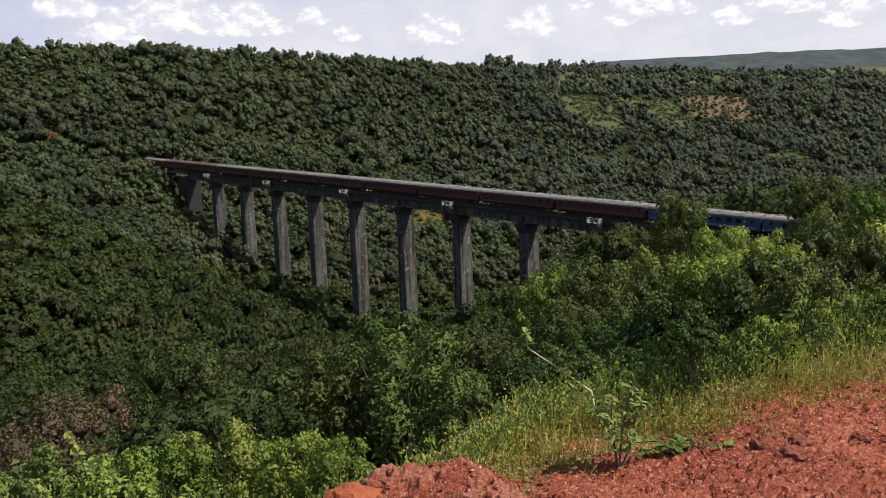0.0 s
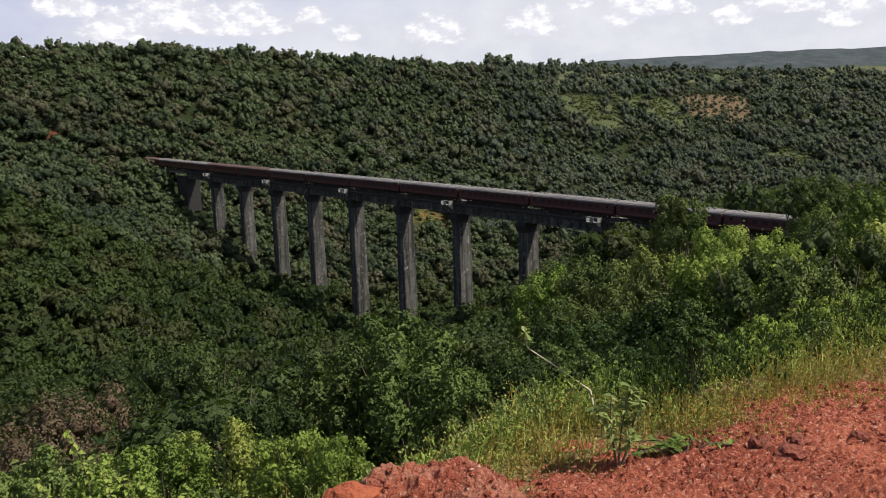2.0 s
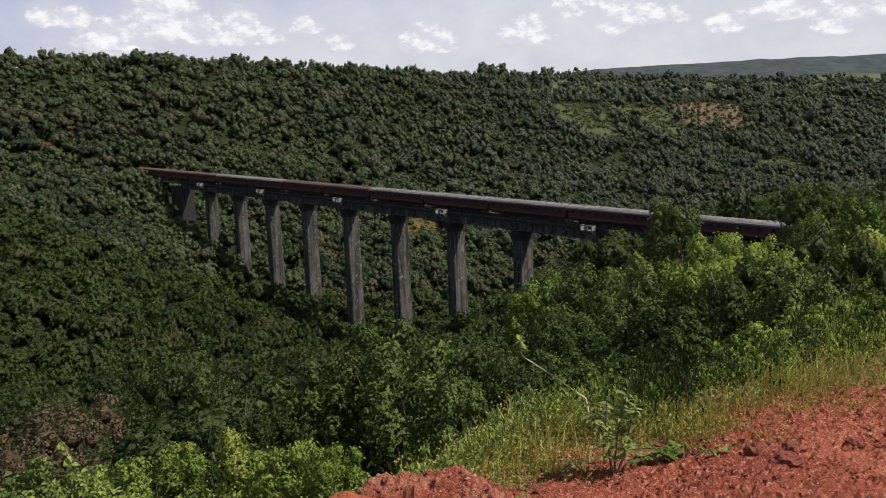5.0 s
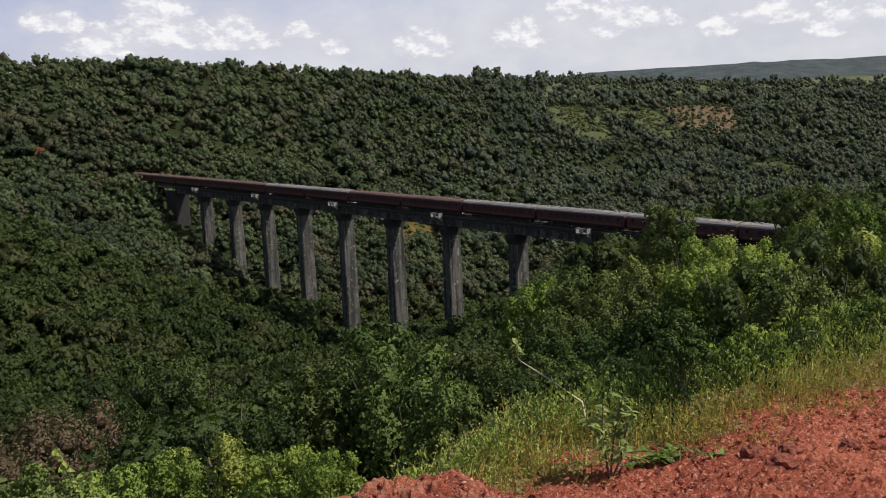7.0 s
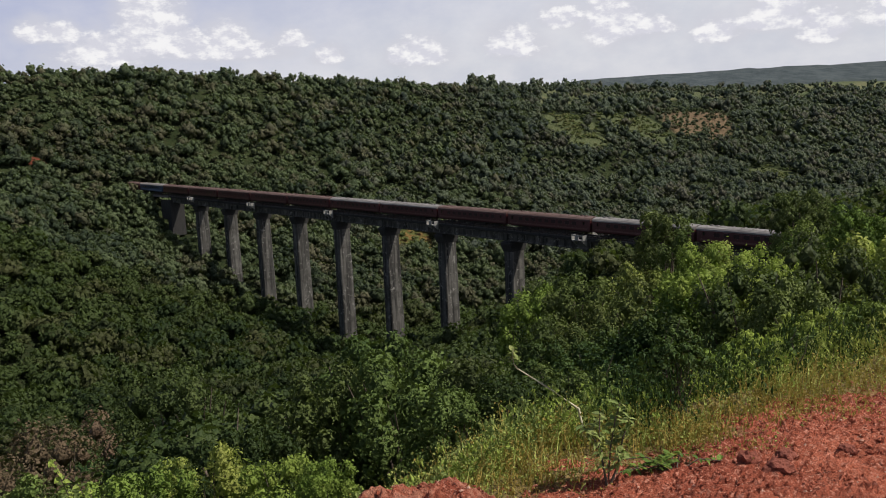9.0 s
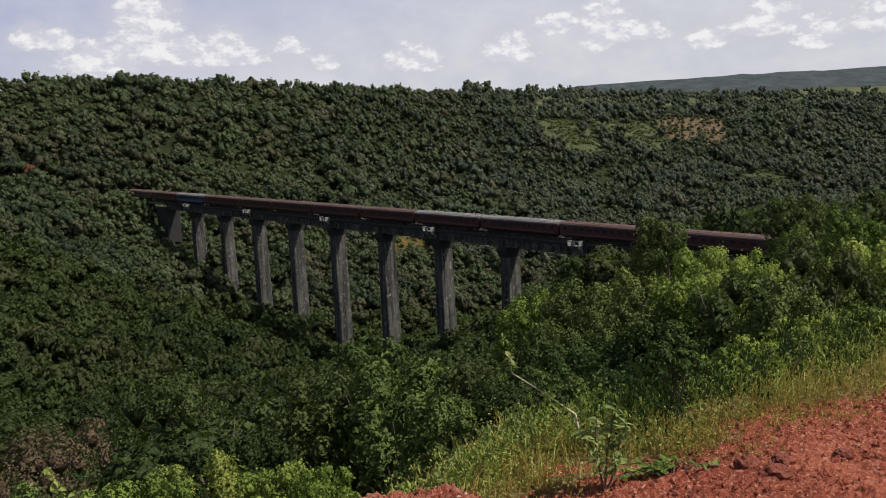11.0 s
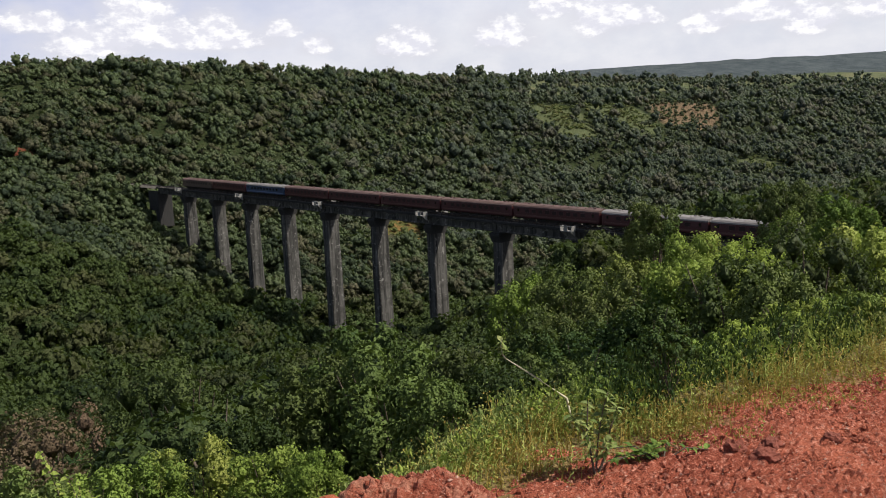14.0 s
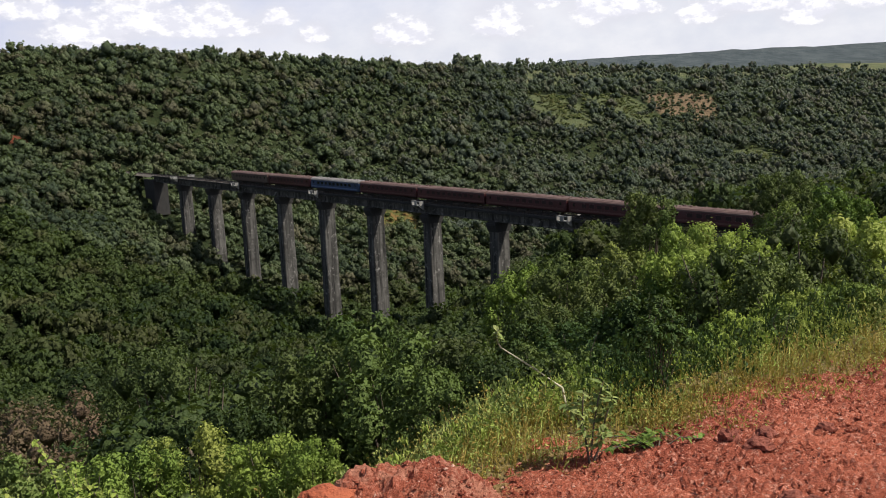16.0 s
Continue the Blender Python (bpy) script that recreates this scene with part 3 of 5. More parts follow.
def pier_shaft(h):
    """A tapered shaft with chamfered corners, its lifts set off by shallow steps."""
    bm, rings = bmesh.new(), []
    lifts = max(2, round(h / 5.4))
    for i in range(lifts):
        for e in (0.0, 0.985):
            z = -h + h * (i + e) / lifts
            k = -z / 40.0
            sx, sy = 1.34 + 0.26 * k - 0.03 * (i % 2), 1.98 + 0.28 * k - 0.03 * (i % 2)
            c = 0.22
            rings.append([(sx, -sy + c, z), (sx, sy - c, z), (sx - c, sy, z), (-sx + c, sy, z), (-sx, sy - c, z), (-sx, -sy + c, z), (-sx + c, -sy, z), (sx - c, -sy, z)])
    return bm_mesh("shaft", loft(bm, rings), CONCRETE)


def build_viaduct():
    via = tagged(new("railway_viaduct"), "tall weathered concrete railway viaduct crossing a wooded ravine", "viaduct")
    # caps: a flared head, then a bearing shelf
    bm = bmesh.new()
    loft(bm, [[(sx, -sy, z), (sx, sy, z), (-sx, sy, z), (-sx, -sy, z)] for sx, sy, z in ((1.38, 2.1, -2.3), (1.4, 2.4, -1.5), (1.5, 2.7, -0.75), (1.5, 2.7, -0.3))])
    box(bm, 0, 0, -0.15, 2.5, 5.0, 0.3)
    cap_me = bm_mesh("cap", bm, DARK_CONCRETE)
    for k in range(FIRST + 1, LAST):
        a = k * SPAN - 1.2
        p = at(a)
        foot = float(ground_z(p.x, p.y)) - 1.5
        h = max(SOFFIT - 2.0 - foot, 3.0)
        pier = part("pier", pier_shaft(h), via, along(a, 0, SOFFIT - 2.0))
        part("cap", cap_me, pier, Matrix.Translation((0, 0, 2.0)), "near-black flared pier head")
    for a, s in ((FIRST * SPAN - 1.2, -1), (LAST * SPAN - 1.2, 1)):
        bm = bmesh.new()
        box(bm, 0, 0, -5.8, 3.2, 5.6, 14, 0.12)
        box(bm, s * 4.5, 2.45, -2.6, 6.0, 0.5, 7.6, 0.08)
        box(bm, s * 4.5, -2.45, -2.6, 6.0, 0.5, 7.6, 0.08)
        part("abutment", bm_mesh("abutment", bm, DARK_CONCRETE), via, along(a, 0, SOFFIT - 0.3))
    # one span: two girders with stiffening ribs, a slab with kerbs
    gir = bmesh.new()
    L = SPAN - 0.12
    box(gir, 0, 0, 0.14, L, 0.75, 0.28, 0.03)
    box(gir, 0, 0, 0.95, L, 0.30, 1.5)
    box(gir, 0, 0, 1.82, L, 0.95, 0.26, 0.03)
    for i in range(6):
        box(gir, -L / 2 + 0.35 + i * (L - 0.7) / 5, 0, 0.98, 0.30, 0.70, 1.42)
    gir_me = bm_mesh("girder", gir, CONCRETE)
    sl = bmesh.new()
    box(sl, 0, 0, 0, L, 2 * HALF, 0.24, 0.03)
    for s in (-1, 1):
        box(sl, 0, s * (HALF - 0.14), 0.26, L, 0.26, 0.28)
    slab_me = bm_mesh("deck_slab", sl, DARK_CONCRETE)
    # walkway outrigger brackets and railing, in bays
    post = bmesh.new()
    box(post, 0, 0, 0.55, 0.10, 0.10, 1.1)
    post_me = bm_mesh("railing_post", post, DARK_CONCRETE)
    bar = bmesh.new()
    for z in (1.06, 0.60):
        box(bar, 0, 0, z, L, 0.07, 0.08)
    bar_me = bm_mesh("handrail", bar, DARK_CONCRETE)
    bal = bmesh.new()
    loft(bal, [[(x, -1.9, 0), (x, 1.9, 0), (x, 1.35, 0.24), (x, -1.35, 0.24)] for x in (-L / 2, L / 2)])
    bal_me = bm_mesh("ballast_bed", bal, BALLAST)
    for k in range(FIRST, LAST):
        mid = (k + 0.5) * SPAN - 1.2
        span = part("span", slab_me, via, along(mid, 0, DECK - 0.12))
        for s in (-1, 1):
            part("girder", gir_me, span, Matrix.Translation((0, s * 1.45, -2.1)))
            part("handrail", bar_me, span, Matrix.Translation((0, s * (HALF + 0.04), 0.12)))
            for i in range(10):
                part("railing_post", post_me, span, Matrix.Translation((-L / 2 + 0.4 + i * (L - 0.8) / 9, s * (HALF + 0.04), 0.12)))
        part("ballast_bed", bal_me, span, Matrix.Translation((0, 0, 0.122)))
    # refuges bracketed out over every second pier
    floor = box(bmesh.new(), 0, 0.75, -0.02, 3.0, 1.4, 0.16, 0.02)
    for x in (-1.2, 1.2):
        loft(floor, [[(x - 0.14, 0.05, -0.1), (x + 0.14, 0.05, -0.1), (x + 0.14, 0.05, -1.2), (x - 0.14, 0.05, -1.2)],
                     [(x - 0.14, 1.35, -0.1), (x + 0.14, 1.35, -0.1), (x + 0.14, 1.35, -0.28), (x - 0.14, 1.35, -0.28)]])
    floor_me = bm_mesh("refuge", floor, PALE_CONCRETE)
    rail = bmesh.new()
    for x in (-1.45, 1.45):
        box(rail, x, 0.75, 0.5, 0.14, 1.4, 1.0)
    box(rail, 0, 1.42, 0.98, 3.04, 0.12, 0.20)
    box(rail, 0, 1.42, 0.42, 0.9, 0.12, 0.85)
    rail_me = bm_mesh("refuge_parapet", rail, PALE_CONCRETE)
    for k in range(0, LAST + 1, 2):
        for s in (0, 180):
            r = part("refuge", floor_me, via, along(k * SPAN, 0, DECK) @ pose(0, 0, 0, 0, 0, s) @ Matrix.Translation((0, HALF, 0)), "pale concrete refuge bay")
            part("refuge_parapet", rail_me, r)
    track = tagged(new("railway_track"), "single railway track of steel rails on ballasted sleepers", "track", kind="structure")
    lo, hi = -420.0, 300.0
    bm = bmesh.new()
    for s in (-0.84, 0.84):
        box(bm, (lo + hi) / 2, s, -0.07, hi - lo, 0.07, 0.14)
    part("rails", bm_mesh("rails", bm, STEEL), track, along(0, 0, RAIL))
    n = 360
    one = bmesh.new()
    box(one, 0, 0, -0.19, 0.25, 2.6, 0.16)
    v = np.array([p.co for p in one.verts])
    f = np.array([[q.index for q in fc.verts] for fc in one.faces]) if one.verts.index_update() is None else None
    one.free()
    vs, fs = scatter([(v, f)], np.zeros(n, int), np.stack([np.linspace(-60, 280, n), np.zeros(n), np.zeros(n)], 1), np.ones((n, 3)), np.zeros(n))
    tagged(part("sleepers", mesh_from("sleepers", vs, fs, DARK_CONCRETE), track, along(0, 0, RAIL)), kind="stuff")
    bm = bmesh.new()
    for x0, x1 in ((-420, FIRST * SPAN - 1.3), (LAST * SPAN - 1.1, 300)):
        loft(bm, [[(x, -3.0, -0.75), (x, 3.0, -0.75), (x, 1.6, -0.15), (x, -1.6, -0.15)] for x in (x0, x1)])
    part("ballast", bm_mesh("ballast", bm, BALLAST), track, along(0, 0, RAIL))
    return via


build_viaduct()


# ---- the train ----
COACHES = []


def coach_body(mat):
    """The side walls and floor, with tumblehome and rounded ends; z from the rail."""
    prof = [(1.50, 1.12), (1.62, 1.35), (1.62, 2.30), (1.56, 3.30), (-1.56, 3.30), (-1.62, 2.30), (-1.62, 1.35), (-1.50, 1.12)]
    h = 11.7
    bm = loft(bmesh.new(), [[(x, y * k, z) for y, z in prof] for x, k in ((-h, 0.93), (-h + 0.35, 1.0), (h - 0.35, 1.0), (h, 0.93))])
    return bm_mesh("body", bm, mat)


def build_coach(name, label, mat, band, roof, top):
    """A coach with its roof, windows, doors, bogies, gangways and fittings."""
    root = tagged(new(name), label, "railway coach", "coaches of the train")
    part("body", coach_body(mat), root)
    prof = [(1.64, 3.28), (1.58, 3.52), (1.30, 3.78), (0.75, 3.96), (0.0, 4.03)]
    prof = prof + [(-y, z) for y, z in prof[-2::-1]]
    bm = bmesh.new()
    loft(bm, [[(x, y * k, 3.28 + (z - 3.28) * k) for y, z in prof] for x, k in ((-11.75, 0.95), (-11.3, 1.0), (11.3, 1.0), (11.75, 0.95))])
    for i in range(10):
        box(bm, -10 + i * 20 / 9, 0, 4.02, 0.10, 2.0, 0.07)
    part("roof", bm_mesh("roof", bm, roof), root, label=top)
    vent = box(bmesh.new(), 0, 0, 4.06, 0.7, 0.5, 0.22, 0.06)
    vent_me = bm_mesh("roof_vent", vent, roof)
    for x in (-9.6, -8.4, 8.4, 9.6):
        part("roof_vent", vent_me, root, Matrix.Translation((x, 0.0, 0)))
    strip_me = bm_mesh("band", box(bmesh.new(), 0, 0, 1.62, 22.0, 0.02, 0.34), band)
    win_me = bm_mesh("window", box(bmesh.new(), 0, 0, 2.62, 1.15, 0.05, 0.72, 0.02), GLASS if mat is BLUE else DULL_GLASS)
    frame_bm = bmesh.new()
    for z in (2.22, 3.02):
        box(frame_bm, 0, 0, z, 1.29, 0.06, 0.07)
    for x in (-0.61, 0.61):
        box(frame_bm, x, 0, 2.62, 0.07, 0.06, 0.73)
    frame_me = bm_mesh("window_frame", frame_bm, mat)
    door_bm = box(bmesh.new(), 0, 0, 2.22, 0.85, 0.07, 1.95, 0.02)
    door_me = bm_mesh("door", door_bm, mat)
    pane_me = bm_mesh("door_window", box(bmesh.new(), 0, 0, 2.72, 0.42, 0.09, 0.6), GLASS)
    for s in (-1, 1):
        part("band", strip_me, root, Matrix.Translation((0, s * 1.632, 0)))
        for i in range(9):
            w = part("window", win_me, root, Matrix.Translation((-7.6 + i * 1.9, s * 1.60, 0)))
            part("window_frame", frame_me, w, Matrix.Translation((0, s * 0.015, 0)))
        for x in (-10.2, 10.2):
            d = part("door", door_me, root, Matrix.Translation((x, s * 1.60, 0)))
            part("door_window", pane_me, d)
    under = bmesh.new()
    box(under, 0, 0, 1.02, 22.4, 2.4, 0.22)
    for x, w in ((-3.6, 2.2), (0.4, 1.8), (3.6, 1.4)):
        box(under, x, 0.7, 0.70, w, 0.9, 0.5, 0.04)
        box(under, x + 0.5, -0.7, 0.70, w * 0.8, 0.9, 0.5, 0.04)
    box(under, 0, 0, 0.72, 11.0, 1.7, 0.5, 0.04)
    part("underframe", bm_mesh("underframe", under, BOGIE), root)
    bog = bmesh.new()
    for s in (-1, 1):
        box(bog, 0, s * 1.02, 0.55, 3.5, 0.16, 0.28, 0.04)
        for x in (-1.28, 1.28):
            box(bog, x, s * 1.06, 0.45, 0.4, 0.22, 0.4, 0.03)
    box(bog, 0, 0, 0.62, 0.5, 2.2, 0.3)
    bog_me = bm_mesh("bogie", bog, BOGIE)
    wh = bmesh.new()
    for s in (-0.84, 0.84):
        bmesh.ops.create_cone(wh, cap_ends=True, segments=18, radius1=0.46, radius2=0.46, depth=0.13, matrix=Matrix.Translation((0, s, 0.46)) @ Matrix.Rotation(radians(90), 4, "X"))
    bmesh.ops.create_cone(wh, cap_ends=True, segments=8, radius1=0.08, radius2=0.08, depth=1.7, matrix=Matrix.Translation((0, 0, 0.46)) @ Matrix.Rotation(radians(90), 4, "X"))
    wh_me = bm_mesh("wheelset", wh, STEEL)
    for x in (-7.45, 7.45):
        b = part("bogie", bog_me, root, Matrix.Translation((x, 0, 0)))
        for dx in (-1.28, 1.28):
            part("wheelset", wh_me, b, Matrix.Translation((dx, 0, 0)))
    gang = box(bmesh.new(), 0, 0, 2.3, 0.27, 1.35, 2.1, 0.05)
    box(gang, 0, 0, 1.0, 0.6, 0.3, 0.25)
    gang_me = bm_mesh("gangway", gang, ROOF)
    for s in (-1, 1):
        part("gangway", gang_me, root, Matrix.Translation((s * 11.86, 0, 0)))
    return root


TAIL0 = 468.6


def build_train():
    dusty, rusty = "dusty grey curved roof", "rust-brown curved roof"
    kinds = {"red": build_coach("passenger_coach", "dark maroon railway passenger coach with a rust-brown roof", RED, CREAM, RUSTY_ROOF, rusty),
             "grey": build_coach("passenger_coach", "dark maroon railway passenger coach with a dusty grey roof", RED, CREAM, ROOF, dusty),
             "blue": build_coach("passenger_coach", "blue railway passenger coach with small square windows", BLUE, PALE_BLUE, ROOF, dusty),
             "van": build_coach("luggage_van", "dull brown railway luggage van at the tail of the train", GREY, GREY, RUSTY_ROOF, rusty)}
    order = ["van", "red", "blue"] + ["red"] * 5 + ["grey", "grey"] + ["red"] * 2 + ["grey"] * 8 + ["blue", "blue"]
    used = set()
    for i, kind in enumerate(order):
        ob = kinds[kind]
        if kind in used:
            ob = copy_thing(ob, Matrix())
        used.add(kind)
        COACHES.append((ob, TAIL0 - COACH * (i + 0.5)))


build_train()


# ---- woods ----
def limb_frame(rng, height, spread, limbs=7, thick=0.14):
    """A leaning, forking trunk with limbs; returns verts and quads."""
    lean = rng.uniform(-0.08, 0.08, 2) * height
    fork = height * rng.uniform(0.32, 0.45)
    rods = [tube([(0, 0, -0.6), (lean[0] * 0.3, lean[1] * 0.3, fork * 0.5), (lean[0] * 0.7, lean[1] * 0.7, fork), (lean[0], lean[1], height * 0.86)],
                 [thick * 1.5, thick, thick * 0.85, thick * 0.2], 7)]
    for i in range(limbs):
        ang = 2 * math.pi * (i + rng.uniform(-0.3, 0.3)) / limbs
        z0 = fork * rng.uniform(0.8, 1.5)
        r = spread * rng.uniform(0.55, 0.95)
        c, s = math.cos(ang), math.sin(ang)
        rods.append(tube([(lean[0] * 0.7, lean[1] * 0.7, z0), (c * r * 0.45, s * r * 0.45, z0 + height * 0.12), (c * r, s * r, z0 + height * rng.uniform(0.18, 0.38))],
                         [thick * 0.55, thick * 0.36, thick * 0.08], 5))
    return join_tubes(rods)


def tree_kind(seed, height, spread, count, size, mat, height_ratio=0.75, lobes=20, lobe=0.31):
    """Trunk and crown meshes for one kind of tree, base at the origin."""
    rng = np.random.default_rng(seed)
    lift = np.array([0, 0, height - spread * height_ratio * 0.95])
    pieces = [(v + lift, f, n) for v, f, n in crown(rng, count, size * 1.12, spread, height_ratio, lobes, 0.55, lobe=lobe, core=0, full=0.68)]
    tv, tf = limb_frame(rng, height, spread, thick=0.03 * height / 2 + 0.03)
    return mesh_from("trunk", tv, tf, BARK, True), mesh_mix("crown", pieces, mat)


def plant_tree(name, kind, x, y, scale, turn, label, group="", sink=0.2, squash=1.0):
    ob = tagged(new(name), label, "tree" if "tree" in name else "bush", group)
    part("trunk", kind[0], ob)
    part("crown", kind[1], ob)
    ob.matrix_basis = pose(x, y, float(ground_z(x, y)) - sink, 0, 0, turn) @ Matrix.Diagonal((scale, scale, scale * squash, 1))
    return ob


def line_coords(x, y):
    return (x - OX) * DX + (y - OY) * DY, (x - OX) * NX + (y - OY) * NY


def sow(rng, y0, y1, gap, wide=0.64, margin=12):
    """Jittered planting points in a wedge of the plan between two depths."""
    ys = np.arange(y0, y1, gap * 0.87)
    out = []
    for i, y in enumerate(ys):
        w = wide * y + margin
        xs = np.arange(-w, w, gap) + (i % 2) * gap / 2
        out.append(np.stack([xs, np.full(len(xs), y)], 1))
    p = np.concatenate(out)
    return p + rng.uniform(-0.42, 0.42, p.shape) * gap


def clear_line(p, half=7.5):
    a, b = line_coords(p[:, 0], p[:, 1])
    return (np.abs(b) > np.where(a > 100, 3.6, half)) | (a > 250) | ((a > 30) & (a < 190) & (np.abs(b) > 4.5))


def build_woods():
    rng = np.random.default_rng(11)
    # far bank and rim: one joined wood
    for lo, hi, gap, count, size, lobes, mat in ((150, 265, 4.7, 110, 0.72, 9, THICKET_LEAF), (265, 345, 4.9, 84, 0.86, 6, FAR_LEAF), (345, 430, 5.1, 66, 1.0, 6, HAZED_LEAF),
                                                 (430, 640, 6.2, 42, 1.3, 4, HAZED_LEAF), (640, 1250, 8.6, 20, 2.1, 3, HAZED_LEAF)):
        near = lo < 200
        full = [crown(rng, count, (1.22 if near else 1.08) * size / (gap * 0.66), 1.0, 0.95, lobes, 0.42 if near else 0.3, -0.1, rng.uniform(0.34, 0.46), 0.78, 0, 0.80 if near else 0.96, 0.05) for _ in range(9)]
        p = sow(rng, lo, hi, gap, 0.58, 8)
        p = p + rng.uniform(-0.35, 0.35, p.shape) * gap
        a, b = line_coords(p[:, 0], p[:, 1])
        keep = clear_line(p) & (a < np.where(p[:, 0] > 40, 600, 372)) & (p[:, 1] < 1250)
        hole = np.zeros(len(p), bool)
        for cx, cy, rx, ry, k in ((221, 685, 30, 70, 0.32), (-6, 356, 9, 13, 0), (-163, 363, 3.6, 7, 0)):
            hole |= np.hypot((p[:, 0] - cx - k * (p[:, 1] - cy)) / rx, (p[:, 1] - cy) / ry) < 1.05
        for cx, cy, rx, ry in ((104, 580, 20, 45), (154, 620, 26, 45), (228, 545, 18, 22)):
            hole |= (np.hypot((p[:, 0] - cx) / rx, (p[:, 1] - cy) / ry) < 1.05) & (rng.uniform(size=len(p)) < 0.92)
        rim = (a > 322) & (p[:, 0] > 70)
        hole |= rim & (rng.uniform(size=len(p)) < (0.86 if lo < 600 else 0.70))
        p = p[keep & ~hole]
        n = len(p)
        stand = sstep(-0.35, 0.45, ripple(p[:, 0], p[:, 1], 33, 2.0) + 0.5 * ripple(p[:, 0], p[:, 1], 11, 5.0))     # old stands and young growth
        r = gap * (0.49 + 0.24 * stand) * np.exp(rng.normal(0, 0.22, n)) * np.where(rng.uniform(size=n) < 0.06, 1.3 if lo < 340 else 1.1, 1.0) * (1.12 if lo < 200 else 1.0)
        r = np.minimum(r * np.where(p[:, 0] < 40, 1.08, 1.0), 0.98 * gap)
        z = ground_z(p[:, 0], p[:, 1])
        scale = np.stack([r, r, r * rng.uniform(0.85, 1.3, n)], 1)
        tall = rng.uniform(0.35, 1.0, n) * r
        pos = np.stack([p[:, 0], p[:, 1], z + tall], 1)
        pick, turn = rng.integers(0, 9, n), rng.uniform(0, 6.28, n)
        shade = np.clip(0.15 + 0.55 * rng.uniform(size=n) + 0.45 * (1 - stand) - 0.12 * stand, 0, 1)
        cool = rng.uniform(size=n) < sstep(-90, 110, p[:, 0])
        # on the farther bands the haze-tinted leaves increase towards the right
        for sel, leaf in ((cool, mat), (~cool, FAR_LEAF)) if mat is HAZED_LEAF else ((cool | True, mat),):
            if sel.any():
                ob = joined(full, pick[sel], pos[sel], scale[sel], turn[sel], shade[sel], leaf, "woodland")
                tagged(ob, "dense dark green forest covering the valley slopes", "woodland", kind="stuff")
    # young growth filling the gaps of the upper bank
    full = [crown(rng, 24, 0.50, 1.0, 0.8, 3, 0.4, lobe=0.48, core=0, full=0.9) for _ in range(6)]
    p = sow(rng, 255, 405, 4.4, 0.58, 8)
    a, b = line_coords(p[:, 0], p[:, 1])
    p = p[clear_line(p) & (a < 372) & (p[:, 0] < 70) & (np.hypot((p[:, 0] + 6) / 9, (p[:, 1] - 356) / 13) > 1) & (np.hypot((p[:, 0] + 163) / 3.6, (p[:, 1] - 363) / 7) > 1)]
    n = len(p)
    r = rng.uniform(1.5, 2.5, n)
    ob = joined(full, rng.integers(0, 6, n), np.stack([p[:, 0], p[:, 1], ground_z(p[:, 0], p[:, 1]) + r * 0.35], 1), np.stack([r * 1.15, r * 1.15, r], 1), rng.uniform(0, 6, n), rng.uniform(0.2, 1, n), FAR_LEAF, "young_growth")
    tagged(ob, "low green young growth between the trees of the far bank", "scrub", kind="stuff")
    # low bright scrub in the clearings
    full = [crown(rng, 34, 0.42, 1.0, 0.7, 4, lobe=0.45) for _ in range(4)]
    pts = [np.stack([rng.normal(cx, rx * 0.55, m), rng.normal(cy, ry * 0.55, m)], 1) for cx, cy, rx, ry, m in ((104, 580, 20, 45, 240), (154, 620, 26, 45, 280), (228, 545, 18, 22, 90), (-6, 356, 9, 12, 18), (330, 760, 190, 160, 420))]
    p = np.concatenate(pts)
    n = len(p)
    r = rng.uniform(0.8, 2.2, n)
    ob = joined(full, rng.integers(0, 4, n), np.stack([p[:, 0], p[:, 1], ground_z(p[:, 0], p[:, 1]) + r * 0.4], 1), np.stack([r, r, r], 1), rng.uniform(0, 6, n), rng.uniform(size=n), SCRUB_LEAF, "scrub")
    tagged(ob, "low bright green scrub in hillside clearings", "scrub", kind="stuff")
    # orchard on the rim: small round trees in rows on straw-coloured grass
    full = [crown(rng, 36, 0.42, 1.0, 0.9, 4, lobe=0.45) for _ in range(4)]
    gx, gy = np.meshgrid(np.arange(-28, 29, 5.6), np.arange(-63, 64, 8.0))
    p = np.stack([gx.ravel() + 221 + 0.32 * gy.ravel(), gy.ravel() + 685], 1) + rng.uniform(-2.0, 2.0, (gx.size, 2))
    p = p[np.hypot(gx.ravel() / 30, gy.ravel() / 70) < 1]
    n = len(p)
    r = rng.uniform(1.5, 2.7, n)
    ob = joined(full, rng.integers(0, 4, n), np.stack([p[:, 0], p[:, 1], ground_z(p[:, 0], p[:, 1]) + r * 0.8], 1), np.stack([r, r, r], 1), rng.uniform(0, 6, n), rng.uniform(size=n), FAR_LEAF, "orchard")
    tagged(ob, "small round orchard trees in rows on dry grass", "orchard", kind="stuff")


build_woods()


